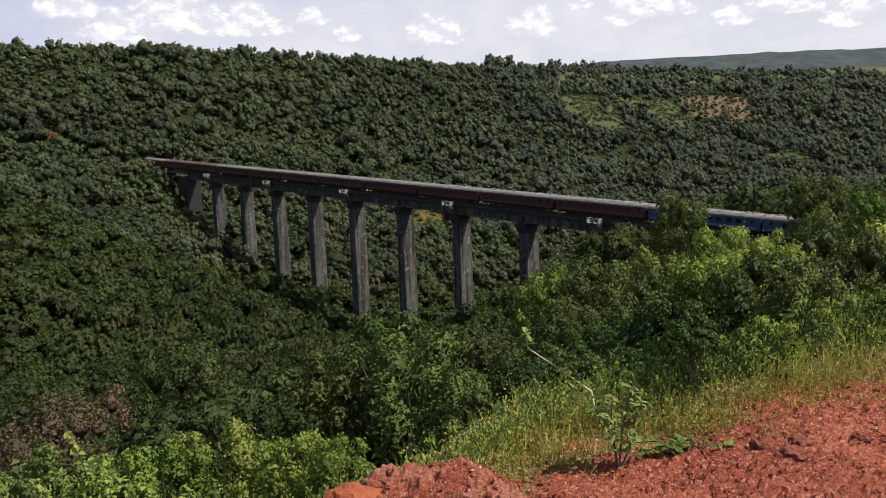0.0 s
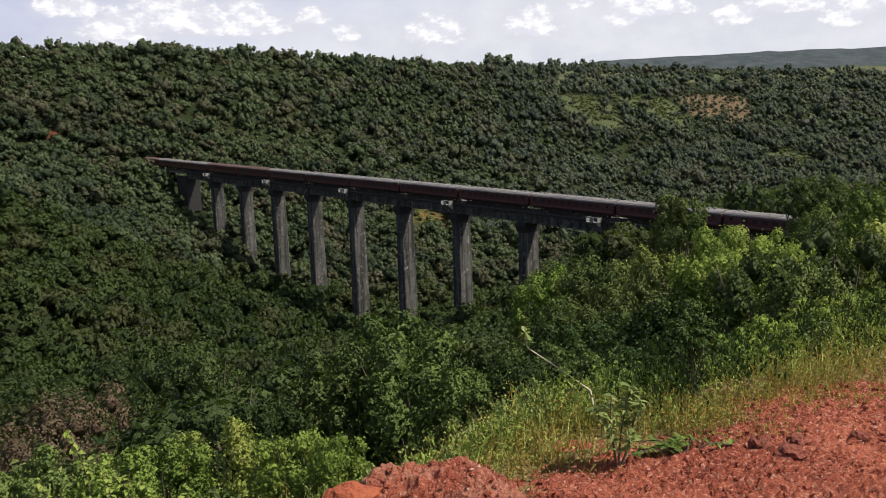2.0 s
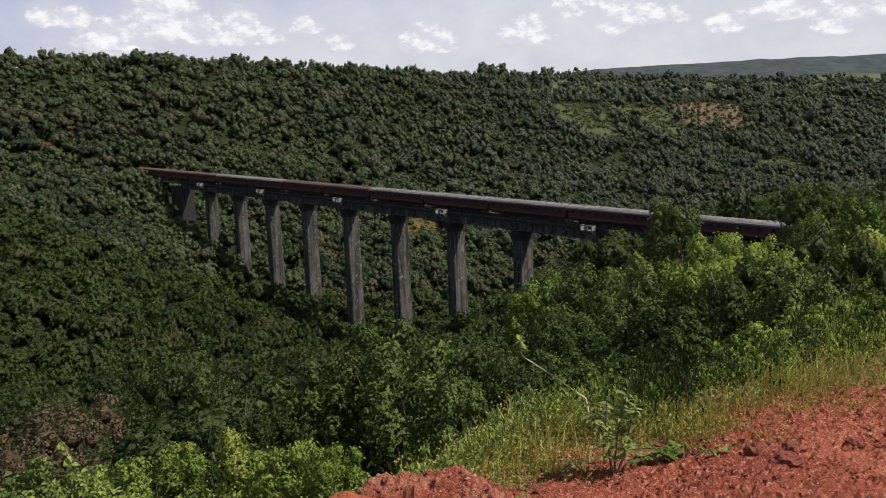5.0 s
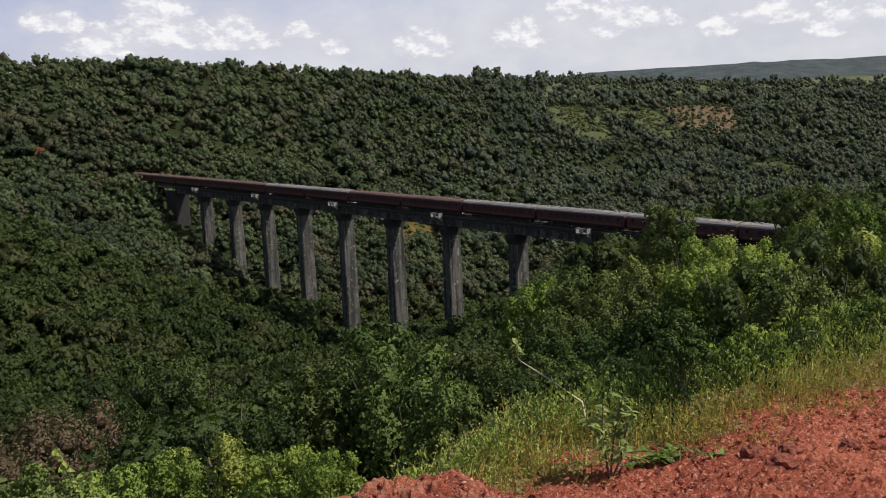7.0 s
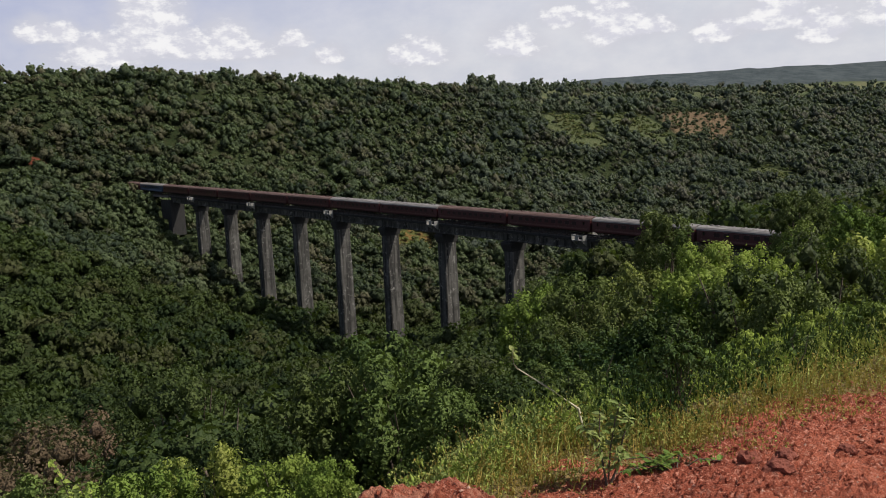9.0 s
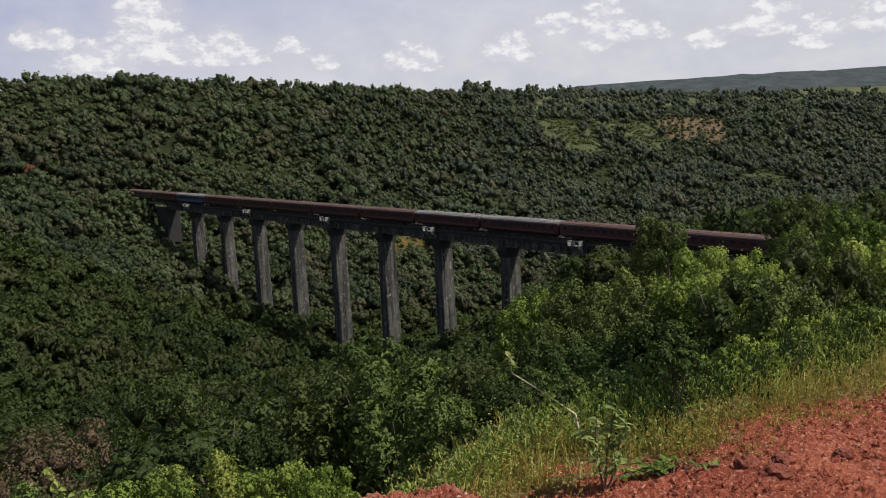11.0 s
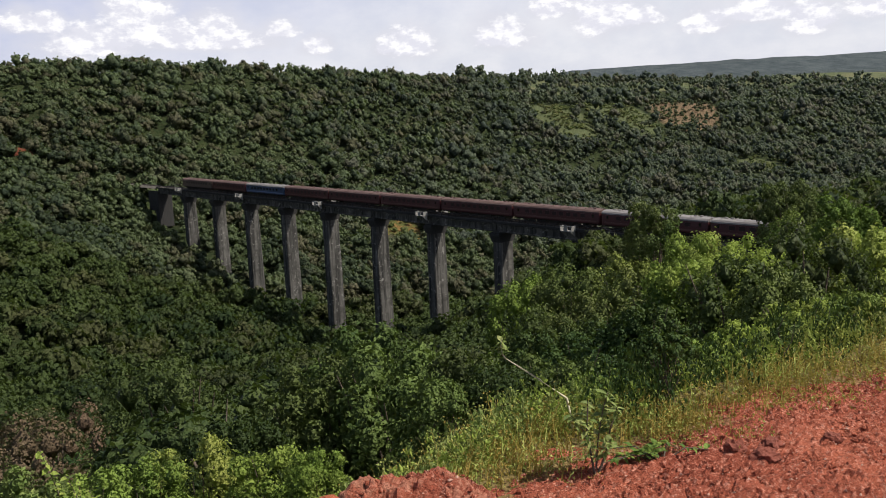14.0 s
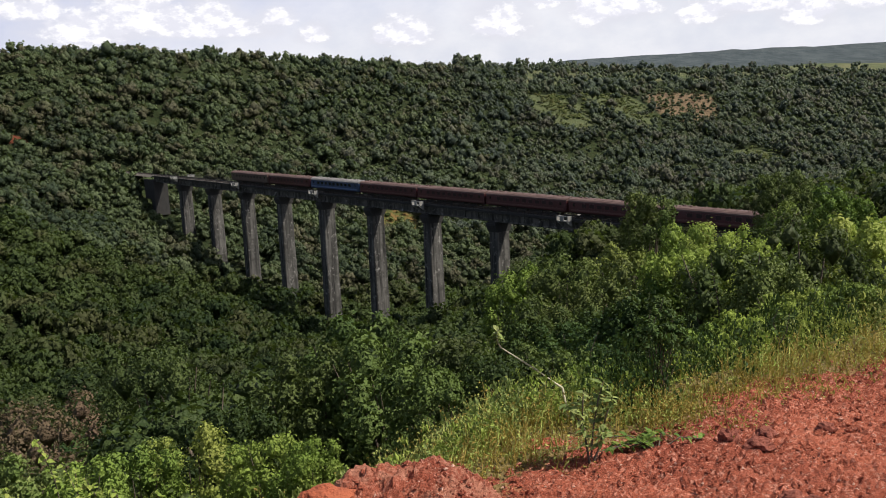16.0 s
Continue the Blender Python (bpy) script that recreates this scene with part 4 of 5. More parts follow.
def build_slope_trees():
    """The wood on the near slope: the nearer trees one by one, the rest joined."""
    rng = np.random.default_rng(5)
    kinds = [tree_kind(20 + i, 8.5, 4.2, 1500, 0.34, (MID_LEAF, DARK_LEAF, MID_LEAF)[i % 3], (0.7, 0.85, 0.62)[i % 3], 24, 0.28) for i in range(5)]
    coarse = [tree_kind(30 + i, 8.5, 4.2, 620, 0.50, (MID_LEAF, DARK_LEAF, MID_LEAF)[i % 3], (0.7, 0.85, 0.62)[i % 3], 17, 0.32) for i in range(5)]
    label = "broadleaved tree with a dense green crown on the slope"
    p = np.concatenate([sow(rng, 24, 62, 4.3, 0.6, 4), sow(rng, 62, 150, 5.0, 0.6, 4)])
    a, b = line_coords(p[:, 0], p[:, 1])
    keep = clear_line(p, 9) & (b > -4) & ~((a < 8) & (b < 48)) & ~((p[:, 0] / p[:, 1] > 0.13) & (p[:, 1] < 60))
    low = ~keep & (a < 6) & (a > -150) & (b > 5.5) & (b < 50)
    low = p[low]
    foot = np.array([at(a1, b1)[:2] for a1 in np.arange(186, 232, 3.2) for b1 in (5.0, 8.0, 11.0)])
    low = np.concatenate([low, foot + rng.uniform(-1, 1, foot.shape)])
    p = p[keep]
    single = p[:, 1] < 96
    for x, y in p[single][:285]:
        plant_tree("tree", (kinds if y < 52 else coarse)[rng.integers(5)], x, y, rng.uniform(0.6, 0.95), rng.uniform(0, 360), label, "trees of the near slope", squash=rng.uniform(0.72, 0.95))
    p = np.concatenate([p[single][285:], p[~single]])
    tall = len(p)
    p = np.concatenate([p, low])
    n = len(p)
    full = [crown(rng, 320, 0.155, 1.0, 0.85, 14, 0.5, lobe=0.31, core=0, full=0.70) for _ in range(8)]
    r = np.where(np.arange(n) < tall, rng.uniform(2.8, 4.6, n), rng.uniform(1.3, 2.1, n))
    pos = np.stack([p[:, 0], p[:, 1], ground_z(p[:, 0], p[:, 1]) + r * rng.uniform(0.8, 1.4, n) + 0.15 * r], 1)
    pick, turn, scale = rng.integers(0, 8, n), rng.uniform(0, 6, n), np.stack([r, r, r * rng.uniform(0.75, 1.1, n)], 1)
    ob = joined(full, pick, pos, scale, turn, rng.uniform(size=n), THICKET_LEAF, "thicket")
    tagged(ob, "dense green thicket filling the ravine below the viaduct", "thicket", kind="stuff")


build_slope_trees()


# ---- the lookout: bushes, weeds, grass, stones ----
def bush(name, x, y, height, spread, count, leaf, mat, label, seed, lobes=9, low=-0.7, ratio=None, turn=0, sink=0.1, stems=9):
    """A many-stemmed bush with leaves down to the ground."""
    rng = np.random.default_rng(seed)
    ratio = ratio or height * 0.62 / spread
    lift = np.array([0, 0, height - 1.0 * spread * ratio])
    pieces = [(v + lift, f, n) for v, f, n in crown(rng, int(count * 0.8), leaf * 1.05, spread, ratio, lobes * 4, 0.55, low, 0.215, 0.62, 0, 0.62, 0.14)]
    rods = []
    for i in range(stems):
        ang, r = rng.uniform(0, 6.28), spread * rng.uniform(0.25, 0.8)
        c, s = math.cos(ang), math.sin(ang)
        h = height * rng.uniform(0.55, 0.9)
        rods.append(tube([(c * 0.05, s * 0.05, -0.3), (c * r * 0.4, s * r * 0.4, h * 0.5), (c * r, s * r, h)], [0.012 * height, 0.008 * height, 0.002 * height], 5))
    ob = tagged(new(name), label, "bush" if "bush" in name else "tree" if "tree" in name else "plant")
    part("trunk", mesh_from("trunk", *join_tubes(rods), BARK, True), ob)
    part("crown", mesh_mix("crown", pieces, mat), ob)
    ob.matrix_basis = pose(x, y, float(ground_z(x, y)) - sink, 0, 0, turn)
    return ob


def build_bushes():
    bush("bush", 3.15, 8.0, 2.00, 0.72, 6500, 0.048, MID_LEAF, "green small-leaved bush at the edge of the lookout", 1, 8, ratio=1.40)
    bush("bush", 3.97, 8.2, 2.04, 0.80, 6500, 0.050, MID_LEAF, "dense green bush with bright leaf tips beside the grass", 2, 8, ratio=1.38)
    bush("bush", 3.22, 9.4, 2.35, 0.67, 6500, 0.05, YELLOW_LEAF, "bright green bush at the edge of the lookout", 3, 8, ratio=1.40)
    bush("bush", 4.97, 9.0, 1.96, 0.81, 6500, 0.07, YELLOW_LEAF, "sunlit yellow-green bush at the edge of the lookout", 4, 8, ratio=1.31)
    bush("bush", 3.21, 7.2, 1.38, 0.46, 6500, 0.036, DARK_LEAF, "green small-leaved bush beside the grass", 5, 8, ratio=1.40)
    bush("bush", 2.14, 6.2, 0.67, 0.35, 6500, 0.028, FRESH_LEAF, "low green weedy bush in tall grass", 6, 8, ratio=1.05)
    bush("bush", 2.59, 6.3, 0.64, 0.35, 6500, 0.028, YELLOW_LEAF, "low yellow-green weedy bush in tall grass", 7, 8, ratio=0.98)
    bush("bush", 3.07, 6.5, 0.70, 0.41, 6500, 0.032, YELLOW_LEAF, "low yellow-green weedy bush in tall grass", 8, 8, ratio=0.91)
    bush("bush", 1.72, 6.0, 0.68, 0.34, 6500, 0.028, MID_LEAF, "green low weedy bush in tall grass", 9, 8, ratio=1.10)
    bush("bush", 1.30, 5.7, 0.43, 0.32, 6500, 0.027, FRESH_LEAF, "light green low weedy bush in tall grass", 10, 8, ratio=0.74)
    bush("bush", 3.55, 6.7, 0.68, 0.40, 6500, 0.031, FRESH_LEAF, "low green weedy bush in tall grass", 11, 8, ratio=0.92)
    bush("bush", 1.50, 5.0, 0.66, 0.20, 1900, 0.026, DARK_LEAF, "dark-stemmed leafy weed bush on the brink", 61, 6, low=-0.3, ratio=0.9, stems=12)
    bush("bush", 2.88, 9.5, 2.15, 0.64, 6500, 0.057, FRESH_LEAF, "green leafy bush at the edge of the lookout", 12, 8, ratio=1.40)
    bush("bush", 2.42, 9.0, 1.86, 0.64, 6500, 0.057, DARK_LEAF, "dark green bush at the edge of the lookout", 13, 8, ratio=1.40)
    bush("bush", 1.97, 9.5, 1.90, 0.71, 6500, 0.063, DARK_LEAF, "dark green bush below the grass", 14, 8, ratio=1.40)
    bush("bush", 1.89, 7.6, 1.17, 0.54, 6500, 0.045, DARK_LEAF, "dark green bush below the grass", 15, 8, ratio=1.18)
    bush("bush", 1.38, 8.0, 1.11, 0.57, 6500, 0.046, MID_LEAF, "green bush below the grass", 16, 8, ratio=1.06)
    bush("bush", 0.14, 5.9, 0.76, 0.42, 6500, 0.033, DARK_LEAF, "dark green leafy bush behind the grass", 17, 8, ratio=0.98)
    bush("bush", 0.58, 6.0, 0.54, 0.43, 6500, 0.031, MID_LEAF, "green leafy bush behind the grass", 18, 8, ratio=0.69)
    bush("bush", 1.04, 6.4, 0.81, 0.41, 6500, 0.033, DARK_LEAF, "dark green leafy bush behind the grass", 19, 8, ratio=1.07)
    bush("bush", -0.48, 18.0, 5.57, 2.15, 9500, 0.159, DARK_LEAF, "large dark green bush with a deep shaded hollow", 20, 8, ratio=1.40)
    bush("bush", 1.12, 17.0, 3.99, 1.40, 9500, 0.103, MID_LEAF, "rounded green bush on the slope", 21, 8, ratio=1.40)
    bush("bush", -2.48, 19.0, 6.21, 1.63, 9500, 0.121, MID_LEAF, "rounded green bush on the slope", 22, 8, ratio=1.40)
    bush("bush", -1.55, 23.0, 7.77, 2.23, 9500, 0.165, DARK_LEAF, "bright-topped green bush on the slope", 23, 8, ratio=1.40)
    bush("bush", 2.11, 14.5, 3.50, 0.97, 9500, 0.08, DARK_LEAF, "dark green bush on the slope below the grass", 24, 8, ratio=1.40)
    bush("bush", 3.06, 15.0, 3.48, 1.01, 9500, 0.08, DARK_LEAF, "dark green bush on the slope below the grass", 25, 8, ratio=1.40)
    bush("tree", 4.89, 40.0, 11.00, 2.09, 7000, 0.150, FRESH_LEAF, "light green feathery tree on the slope", 26, 8, ratio=1.40)
    bush("tree", 6.01, 34.0, 9.91, 2.16, 7000, 0.152, DARK_LEAF, "dark green tree on the slope", 27, 8, ratio=1.40)
    bush("tree", 7.04, 30.0, 7.56, 2.02, 7000, 0.143, DARK_LEAF, "dark green tree on the slope", 28, 8, ratio=1.40)
    bush("tree", 11.80, 42.0, 13.67, 1.7, 6000, 0.15, DARK_LEAF, "tall leafy tree rising above the slope", 29, 8, ratio=1.4)
    bush("tree", 10.33, 40.0, 10.99, 2.24, 7000, 0.163, FRESH_LEAF, "light green leafy tree on the slope", 30, 8, ratio=1.40)
    bush("tree", 12.80, 38.0, 10.80, 2.13, 7000, 0.150, YELLOW_LEAF, "bright green tree on the slope", 31, 8, ratio=1.40)
    bush("tree", 9.63, 27.0, 6.47, 1.61, 7000, 0.114, FRESH_LEAF, "bright green tree above the grass", 32, 8, ratio=1.40)
    bush("tree", 12.31, 31.0, 7.80, 1.74, 7000, 0.123, YELLOW_LEAF, "yellow-green tree above the grass", 33, 8, ratio=1.40)
    bush("tree", 7.20, 24.0, 5.18, 1.52, 7000, 0.107, MID_LEAF, "green tree on the slope", 34, 8, ratio=1.40)
    bush("tree", 4.23, 29.0, 7.07, 1.95, 7000, 0.138, MID_LEAF, "green tree on the slope", 35, 8, ratio=1.40)
    bush("bush", -1.39, 7.2, 1.35, 0.50, 6500, 0.041, YELLOW_LEAF, "feathery light green weed bush below the edge", 36, 8, ratio=1.40)
    bush("bush", -0.93, 6.6, 1.01, 0.36, 6500, 0.030, YELLOW_LEAF, "feathery light green weed bush below the edge", 37, 8, ratio=1.40)
    bush("bush", -2.59, 9.0, 2.26, 0.75, 6500, 0.055, YELLOW_LEAF, "light green leafy bush below the edge", 38, 8, ratio=1.40)
    bush("bush", -2.87, 8.0, 1.92, 0.62, 6500, 0.045, FRESH_LEAF, "green leafy bush below the edge", 39, 8, ratio=1.40)
    bush("bush", -3.95, 7.5, 2.10, 0.59, 6500, 0.053, PALE_LEAF, "pale yellowing low bush below the edge", 40, 8, ratio=1.40)
    bush("bush", -3.05, 7.0, 1.62, 0.50, 6500, 0.044, FRESH_LEAF, "light green leafy bush below the edge", 41, 8, ratio=1.40)
    bush("bush", -3.29, 14.0, 4.30, 1.10, 9500, 0.081, MID_LEAF, "rounded green bush on the slope", 42, 8, ratio=1.40)
    bush("bush", -15.96, 34.0, 10.40, 3.5, 9500, 0.18, BROWN_LEAF, "half-bare brown bush on the slope", 43, 8, ratio=1.40)
    bush("tree", -9.91, 32.0, 10.63, 3.23, 8500, 0.17, MID_LEAF, "leafy green tree on the slope", 44, 8, ratio=1.40)
    bush("tree", 15.68, 30.0, 7.71, 1.34, 5730, 0.122, FRESH_LEAF, "bright green tree beyond the bushes", 45, 8, ratio=1.40)
    bush("tree", 15.86, 34.0, 8.68, 1.90, 7000, 0.136, FRESH_LEAF, "green tree beyond the bushes", 46, 8, ratio=1.40)
    bush("tree", 53.93, 120.0, 14.53, 4.70, 7000, 0.340, MID_LEAF, "broad feathery tree beside the railway", 47, 8, ratio=1.40)
    bush("tree", 60.18, 118.0, 10.98, 5.29, 7000, 0.347, MID_LEAF, "broad tree beside the railway", 48, 8, ratio=1.12)


build_bushes()


def build_undergrowth():
    """Shoulder-high bushes that fill the brow below the lookout."""
    rng = np.random.default_rng(77)
    mats = (MID_LEAF, DARK_LEAF, FRESH_LEAF, MID_LEAF, FRESH_LEAF)
    kinds = [bush("bush", -6.5 - i * 1.9, 13.5 + i * 1.2, 1.9, 1.25, 950, 0.145, m, "leafy green bush on the steep brow", 90 + i, 8) for i, m in enumerate(mats)]
    for k in kinds:
        k["group"] = "bushes of the brow"
    p = np.concatenate([sow(rng, 8.0, 14, 1.7, 0.62, 0.6), sow(rng, 14, 25, 2.4, 0.62, 0.6)])
    for x, y in p:
        if 0.9 * y - 0.45 * x < 7.4 or (x > 4.2 and y < 10):
            continue
        k = rng.uniform(0.65, 1.05) * (1.1 if y > 14 else 0.8)
        copy_thing(kinds[rng.integers(5)], pose(x, y, float(ground_z(x, y)) - 0.12, 0, 0, rng.uniform(0, 360)) @ Matrix.Diagonal((k, k, k * rng.uniform(0.7, 1.1), 1)))


build_undergrowth()


def blades(rng, p, height, width, lean=0.5):
    """Bent tapering grass blades standing at points p (n, 3)."""
    n = len(p)
    h = (height * rng.uniform(0.5, 1.25, n))[:, None]
    ang = rng.uniform(0, 6.28, n)
    out = np.stack([np.cos(ang), np.sin(ang), np.zeros(n)], 1)
    side = np.stack([-np.sin(ang + 0.6), np.cos(ang + 0.6), np.zeros(n)], 1) * width * rng.uniform(0.6, 1.4, n)[:, None]
    k = rng.uniform(0.05, lean, n)[:, None]
    up = np.array([0, 0, 1.0])
    m = p + up * h * 0.55 + out * h * k * 0.3
    t = p + up * h * 0.98 + out * h * k
    v = np.stack([p - side, p + side, m + side * 0.8, m - side * 0.8, t + side * 0.15, t - side * 0.15], 1).reshape(-1, 3)
    base = np.arange(n)[:, None] * 6
    f = np.concatenate([base + np.array([0, 1, 2, 3]), base + np.array([3, 2, 4, 5])])
    return v, f, t


def build_grass():
    rng = np.random.default_rng(8)
    n = 130000
    x, y = rng.uniform(-1.2, 8.0, n), rng.uniform(2.8, 10, n)
    s = 0.9 * y - 0.45 * x
    dens = sstep(2.95, 3.6, s + 0.3 * ripple(x, y, 0.8, 2.0)) * (1 - 0.985 * sstep(3.85, 4.25, s + 0.25 * sstep(0.9, 1.6, x) - 0.6 * (1 - sstep(0.5, 1.1, x)))) * (0.35 + 0.65 * sstep(-0.2, 0.6, ripple(x, y, 0.35, 9.0)))
    ok = rng.uniform(size=n) < dens
    x, y, s = x[ok], y[ok], s[ok]
    p = np.stack([x, y, ground_z(x, y) - 0.01], 1)
    dry = rng.uniform(size=len(p)) < np.clip(0.28 + 0.25 * (1 - sstep(0.6, 1.2, x)) * (1 - sstep(3.9, 4.4, s)) + 0.42 * sstep(0.2, 2.5, x) * (1 - sstep(4.0, 5.4, s)) + 0.4 * (1 - sstep(3.1, 3.9, s)), 0, 0.85)
    for name, sel, mat, h, label in (("grass", ~dry, GRASS, 0.20, "short green grass along the edge of the lookout"), ("dry_grass", dry, DRY_GRASS, 0.20, "dry yellow grass with seed heads on red soil")):
        q = p[sel]
        hh = h * (0.3 + 0.7 * sstep(3.0, 4.2, s[sel]))
        v, f, t = blades(rng, q, hh, 0.0036, 1.0)
        many = np.concatenate([t, t * 0.6 + q * 0.4, t * 0.3 + q * 0.7]) + rng.normal(0, 0.02, (3 * len(t), 3))
        tv, tf = sprays(rng, many, unit(rng.normal(size=many.shape)), 0.021)
        tagged(new(name, mesh_from(name, np.concatenate([v, tv]), np.concatenate([f, tf + len(v)]), mat)), label, "grass", kind="stuff")
    # leafy weeds among the grass and down the brow
    n = 9500
    x, y = rng.uniform(-3.0, 8, n), rng.uniform(3.4, 10, n)
    s = 0.9 * y - 0.45 * x
    ok = rng.uniform(size=n) < sstep(3.5, 4.0, s) * (1 - 0.99 * sstep(4.0, 4.5, s)) * (1 - 0.5 * sstep(0.9, 1.6, x))
    x, y = x[ok], y[ok]
    temps = [crown(rng, 40, 0.30, 1.0, 1.4, 6, 1.2, -0.8)[0][:2] for _ in range(6)]
    light = rng.uniform(size=len(x)) < 0.6 - 0.4 * sstep(0.8, 1.8, x)
    for sel, mat, label in ((light, PALE_LEAF, "pale green leafy weeds along the brink"), (~light, YELLOW_LEAF, "leafy green weeds covering the brow of the slope")):
        m = int(sel.sum())
        r = rng.uniform(0.05, 0.12, m)
        v, f = scatter(temps, rng.integers(0, 6, m), np.stack([x[sel], y[sel], ground_z(x[sel], y[sel]) + r * 1.2], 1), np.stack([r, r, r * 1.5], 1), rng.uniform(0, 6, m))
        tagged(new("weeds", mesh_from("weeds", v, f, mat)), label, "weeds", kind="stuff")
    # darker upright weeds among the dry grass
    n = 900
    x, y = rng.uniform(1.0, 4.5, n), rng.uniform(4.2, 7.5, n)
    s = 0.9 * y - 0.45 * x
    ok = (rng.uniform(size=n) < sstep(3.5, 3.9, s) * (1 - sstep(4.2, 4.6, s))) & (ripple(x, y, 0.5, 4.0) > -0.1)
    x, y = x[ok], y[ok]
    r = rng.uniform(0.05, 0.11, len(x))
    v, f = scatter(temps, rng.integers(0, 6, len(x)), np.stack([x, y, ground_z(x, y) + r * 2.0], 1), np.stack([r, r, r * 2.2], 1), rng.uniform(0, 6, len(x)))
    tagged(new("weeds", mesh_from("weeds", v, f, DARK_LEAF)), "dark green upright weeds among dry yellow grass", "weeds", kind="stuff")


build_grass()


def leaf_blade(rng, length, width, droop=0.35):
    """A leaf with a midrib fold and a pointed tip, along +x."""
    xs = np.linspace(0, 1, 6)
    w = width * np.sin(np.pi * xs ** 0.8) * 0.5
    z = -droop * length * xs ** 2
    v = np.concatenate([np.stack([xs * length, w, z + 0.25 * w], 1), np.stack([xs * length, 0 * xs, z], 1), np.stack([xs * length, -w, z + 0.25 * w], 1)])
    f = [(i, i + 1, i + 7, i + 6) for i in range(5)] + [(i + 6, i + 7, i + 13, i + 12) for i in range(5)]
    return v, np.array(f)


def leafy_plant(name, x, y, label, stems, leaf_len, mat, seed, spread_leaf=0.5, z0=None, wood=None):
    """A plant with stems given as lists of points, each leaf its own part."""
    rng = np.random.default_rng(seed)
    root = tagged(new(name), label, "plant")
    root.matrix_basis = pose(x, y, float(ground_z(x, y)) - 0.01 if z0 is None else z0)
    kinds = [mesh_from("leaf", *leaf_blade(rng, leaf_len * k, leaf_len * k * spread_leaf, d), mat, True) for k, d in ((1.0, 0.3), (0.8, 0.5), (1.2, 0.15), (0.6, 0.4))]
    for pts, radius, count in stems:
        stem = part("stem", mesh_from("stem", *[np.array(q) for q in tube(pts, np.linspace(radius, radius * 0.35, len(pts)), 6)], wood or BARK, True), root)
        pts = np.array(pts)
        for i in range(count):
            u = (0.35 + 0.65 * (i + rng.uniform(0, 0.9)) / count) * (len(pts) - 1)
            k = min(int(u), len(pts) - 2)
            q = pts[k] + (pts[k + 1] - pts[k]) * (u - k)
            part("leaf", kinds[rng.integers(4)], stem, pose(*q, rng.uniform(-35, 35), rng.uniform(-45, 25), rng.uniform(0, 360)))
    return root


def build_plants():
    # small two-stemmed shrub on the brink of the bare ground
    leafy_plant("shrub", 0.86, 4.05, "small two-stemmed shrub with broad green leaves on red soil",
                [([(0, 0, -0.03), (-0.02, 0, 0.10), (-0.04, 0.02, 0.24), (-0.03, 0.03, 0.40)], 0.0075, 40), ([(0.01, 0, 0.02), (0.05, 0, 0.12), (0.08, 0.02, 0.25), (0.12, 0.03, 0.36)], 0.007, 40),
                 ([(0.0, 0, 0.05), (0.02, 0.03, 0.2), (0.05, 0.05, 0.34), (0.09, 0.1, 0.42)], 0.005, 34), ([(-0.03, 0, 0.2), (-0.08, 0.03, 0.29), (-0.12, 0.04, 0.33)], 0.0045, 16)], 0.07, PALE_LEAF, 3, 0.36)
    # sprawling broad-leaved weed
    rng = np.random.default_rng(4)
    runners = []
    for i in range(13):
        ang = rng.uniform(-0.5, 3.6)
        r = rng.uniform(0.10, 0.36)
        runners.append(([(0, 0, 0.0), (math.cos(ang) * r * 0.5, math.sin(ang) * r * 0.3, 0.07), (math.cos(ang) * r, math.sin(ang) * r * 0.5, 0.045)], 0.005, 9))
    leafy_plant("weed", 1.22, 4.1, "sprawling broad-leaved green weed on red soil", runners, 0.052, FRESH_LEAF, 5, 0.5)
    # a bent dry stalk with a tuft of leaves at its end
    leafy_plant("stalk", 0.86, 4.75, "long bent dry stalk with a tuft of pale leaves", [([(0.02, 0, 0.02), (-0.02, 0, 0.24), (-0.20, 0, 0.38), (-0.38, 0.0, 0.51)], 0.010, 0),
                ([(-0.37, 0, 0.50), (-0.39, 0, 0.53), (-0.40, 0, 0.58), (-0.39, 0, 0.62)], 0.005, 26)], 0.05, PALE_LEAF, 6, 0.55, wood=STALK)
    # thin dark upright weeds
    for x, y, h, seed in ((1.43, 4.95, 0.55, 7), (1.52, 5.1, 0.62, 8), (2.5, 5.6, 0.42, 9), (3.1, 6.3, 0.5, 10), (1.15, 5.3, 0.5, 11)):
        leafy_plant("weed", x, y, "thin dark-stemmed weed standing in dry grass", [([(0, 0, -0.02), (0.02, 0, h * 0.35), (-0.02, 0.02, h * 0.7), (0.03, 0, h)], 0.006, 22),
                    ([(0.01, 0, h * 0.25), (0.07, 0, h * 0.5), (0.1, 0.02, h * 0.8)], 0.004, 14)], 0.05, DARK_LEAF, seed, 0.45)
    # bright climbing plant on the brow
    for x, y, h, seed in ((-2.23, 5.0, 1.15, 12), (-2.05, 4.9, 0.93, 13), (-1.88, 4.8, 0.78, 14), (-1.73, 4.8, 0.67, 15), (-2.57, 5.2, 0.95, 16), (-1.45, 4.7, 0.55, 17)):
        leafy_plant("creeper", x, y, "bright yellow-green leafy creeper on the brow", [([(0, 0, -0.02), (-0.02, 0, h * 0.4), (-0.07, 0.02, h * 0.75), (-0.14, 0, h)], 0.006, 60),
                    ([(0.02, 0, 0), (0.08, 0, h * 0.4), (0.06, 0.02, h * 0.8)], 0.005, 50)], 0.045, YELLOW_LEAF, seed, 0.65)


build_plants()


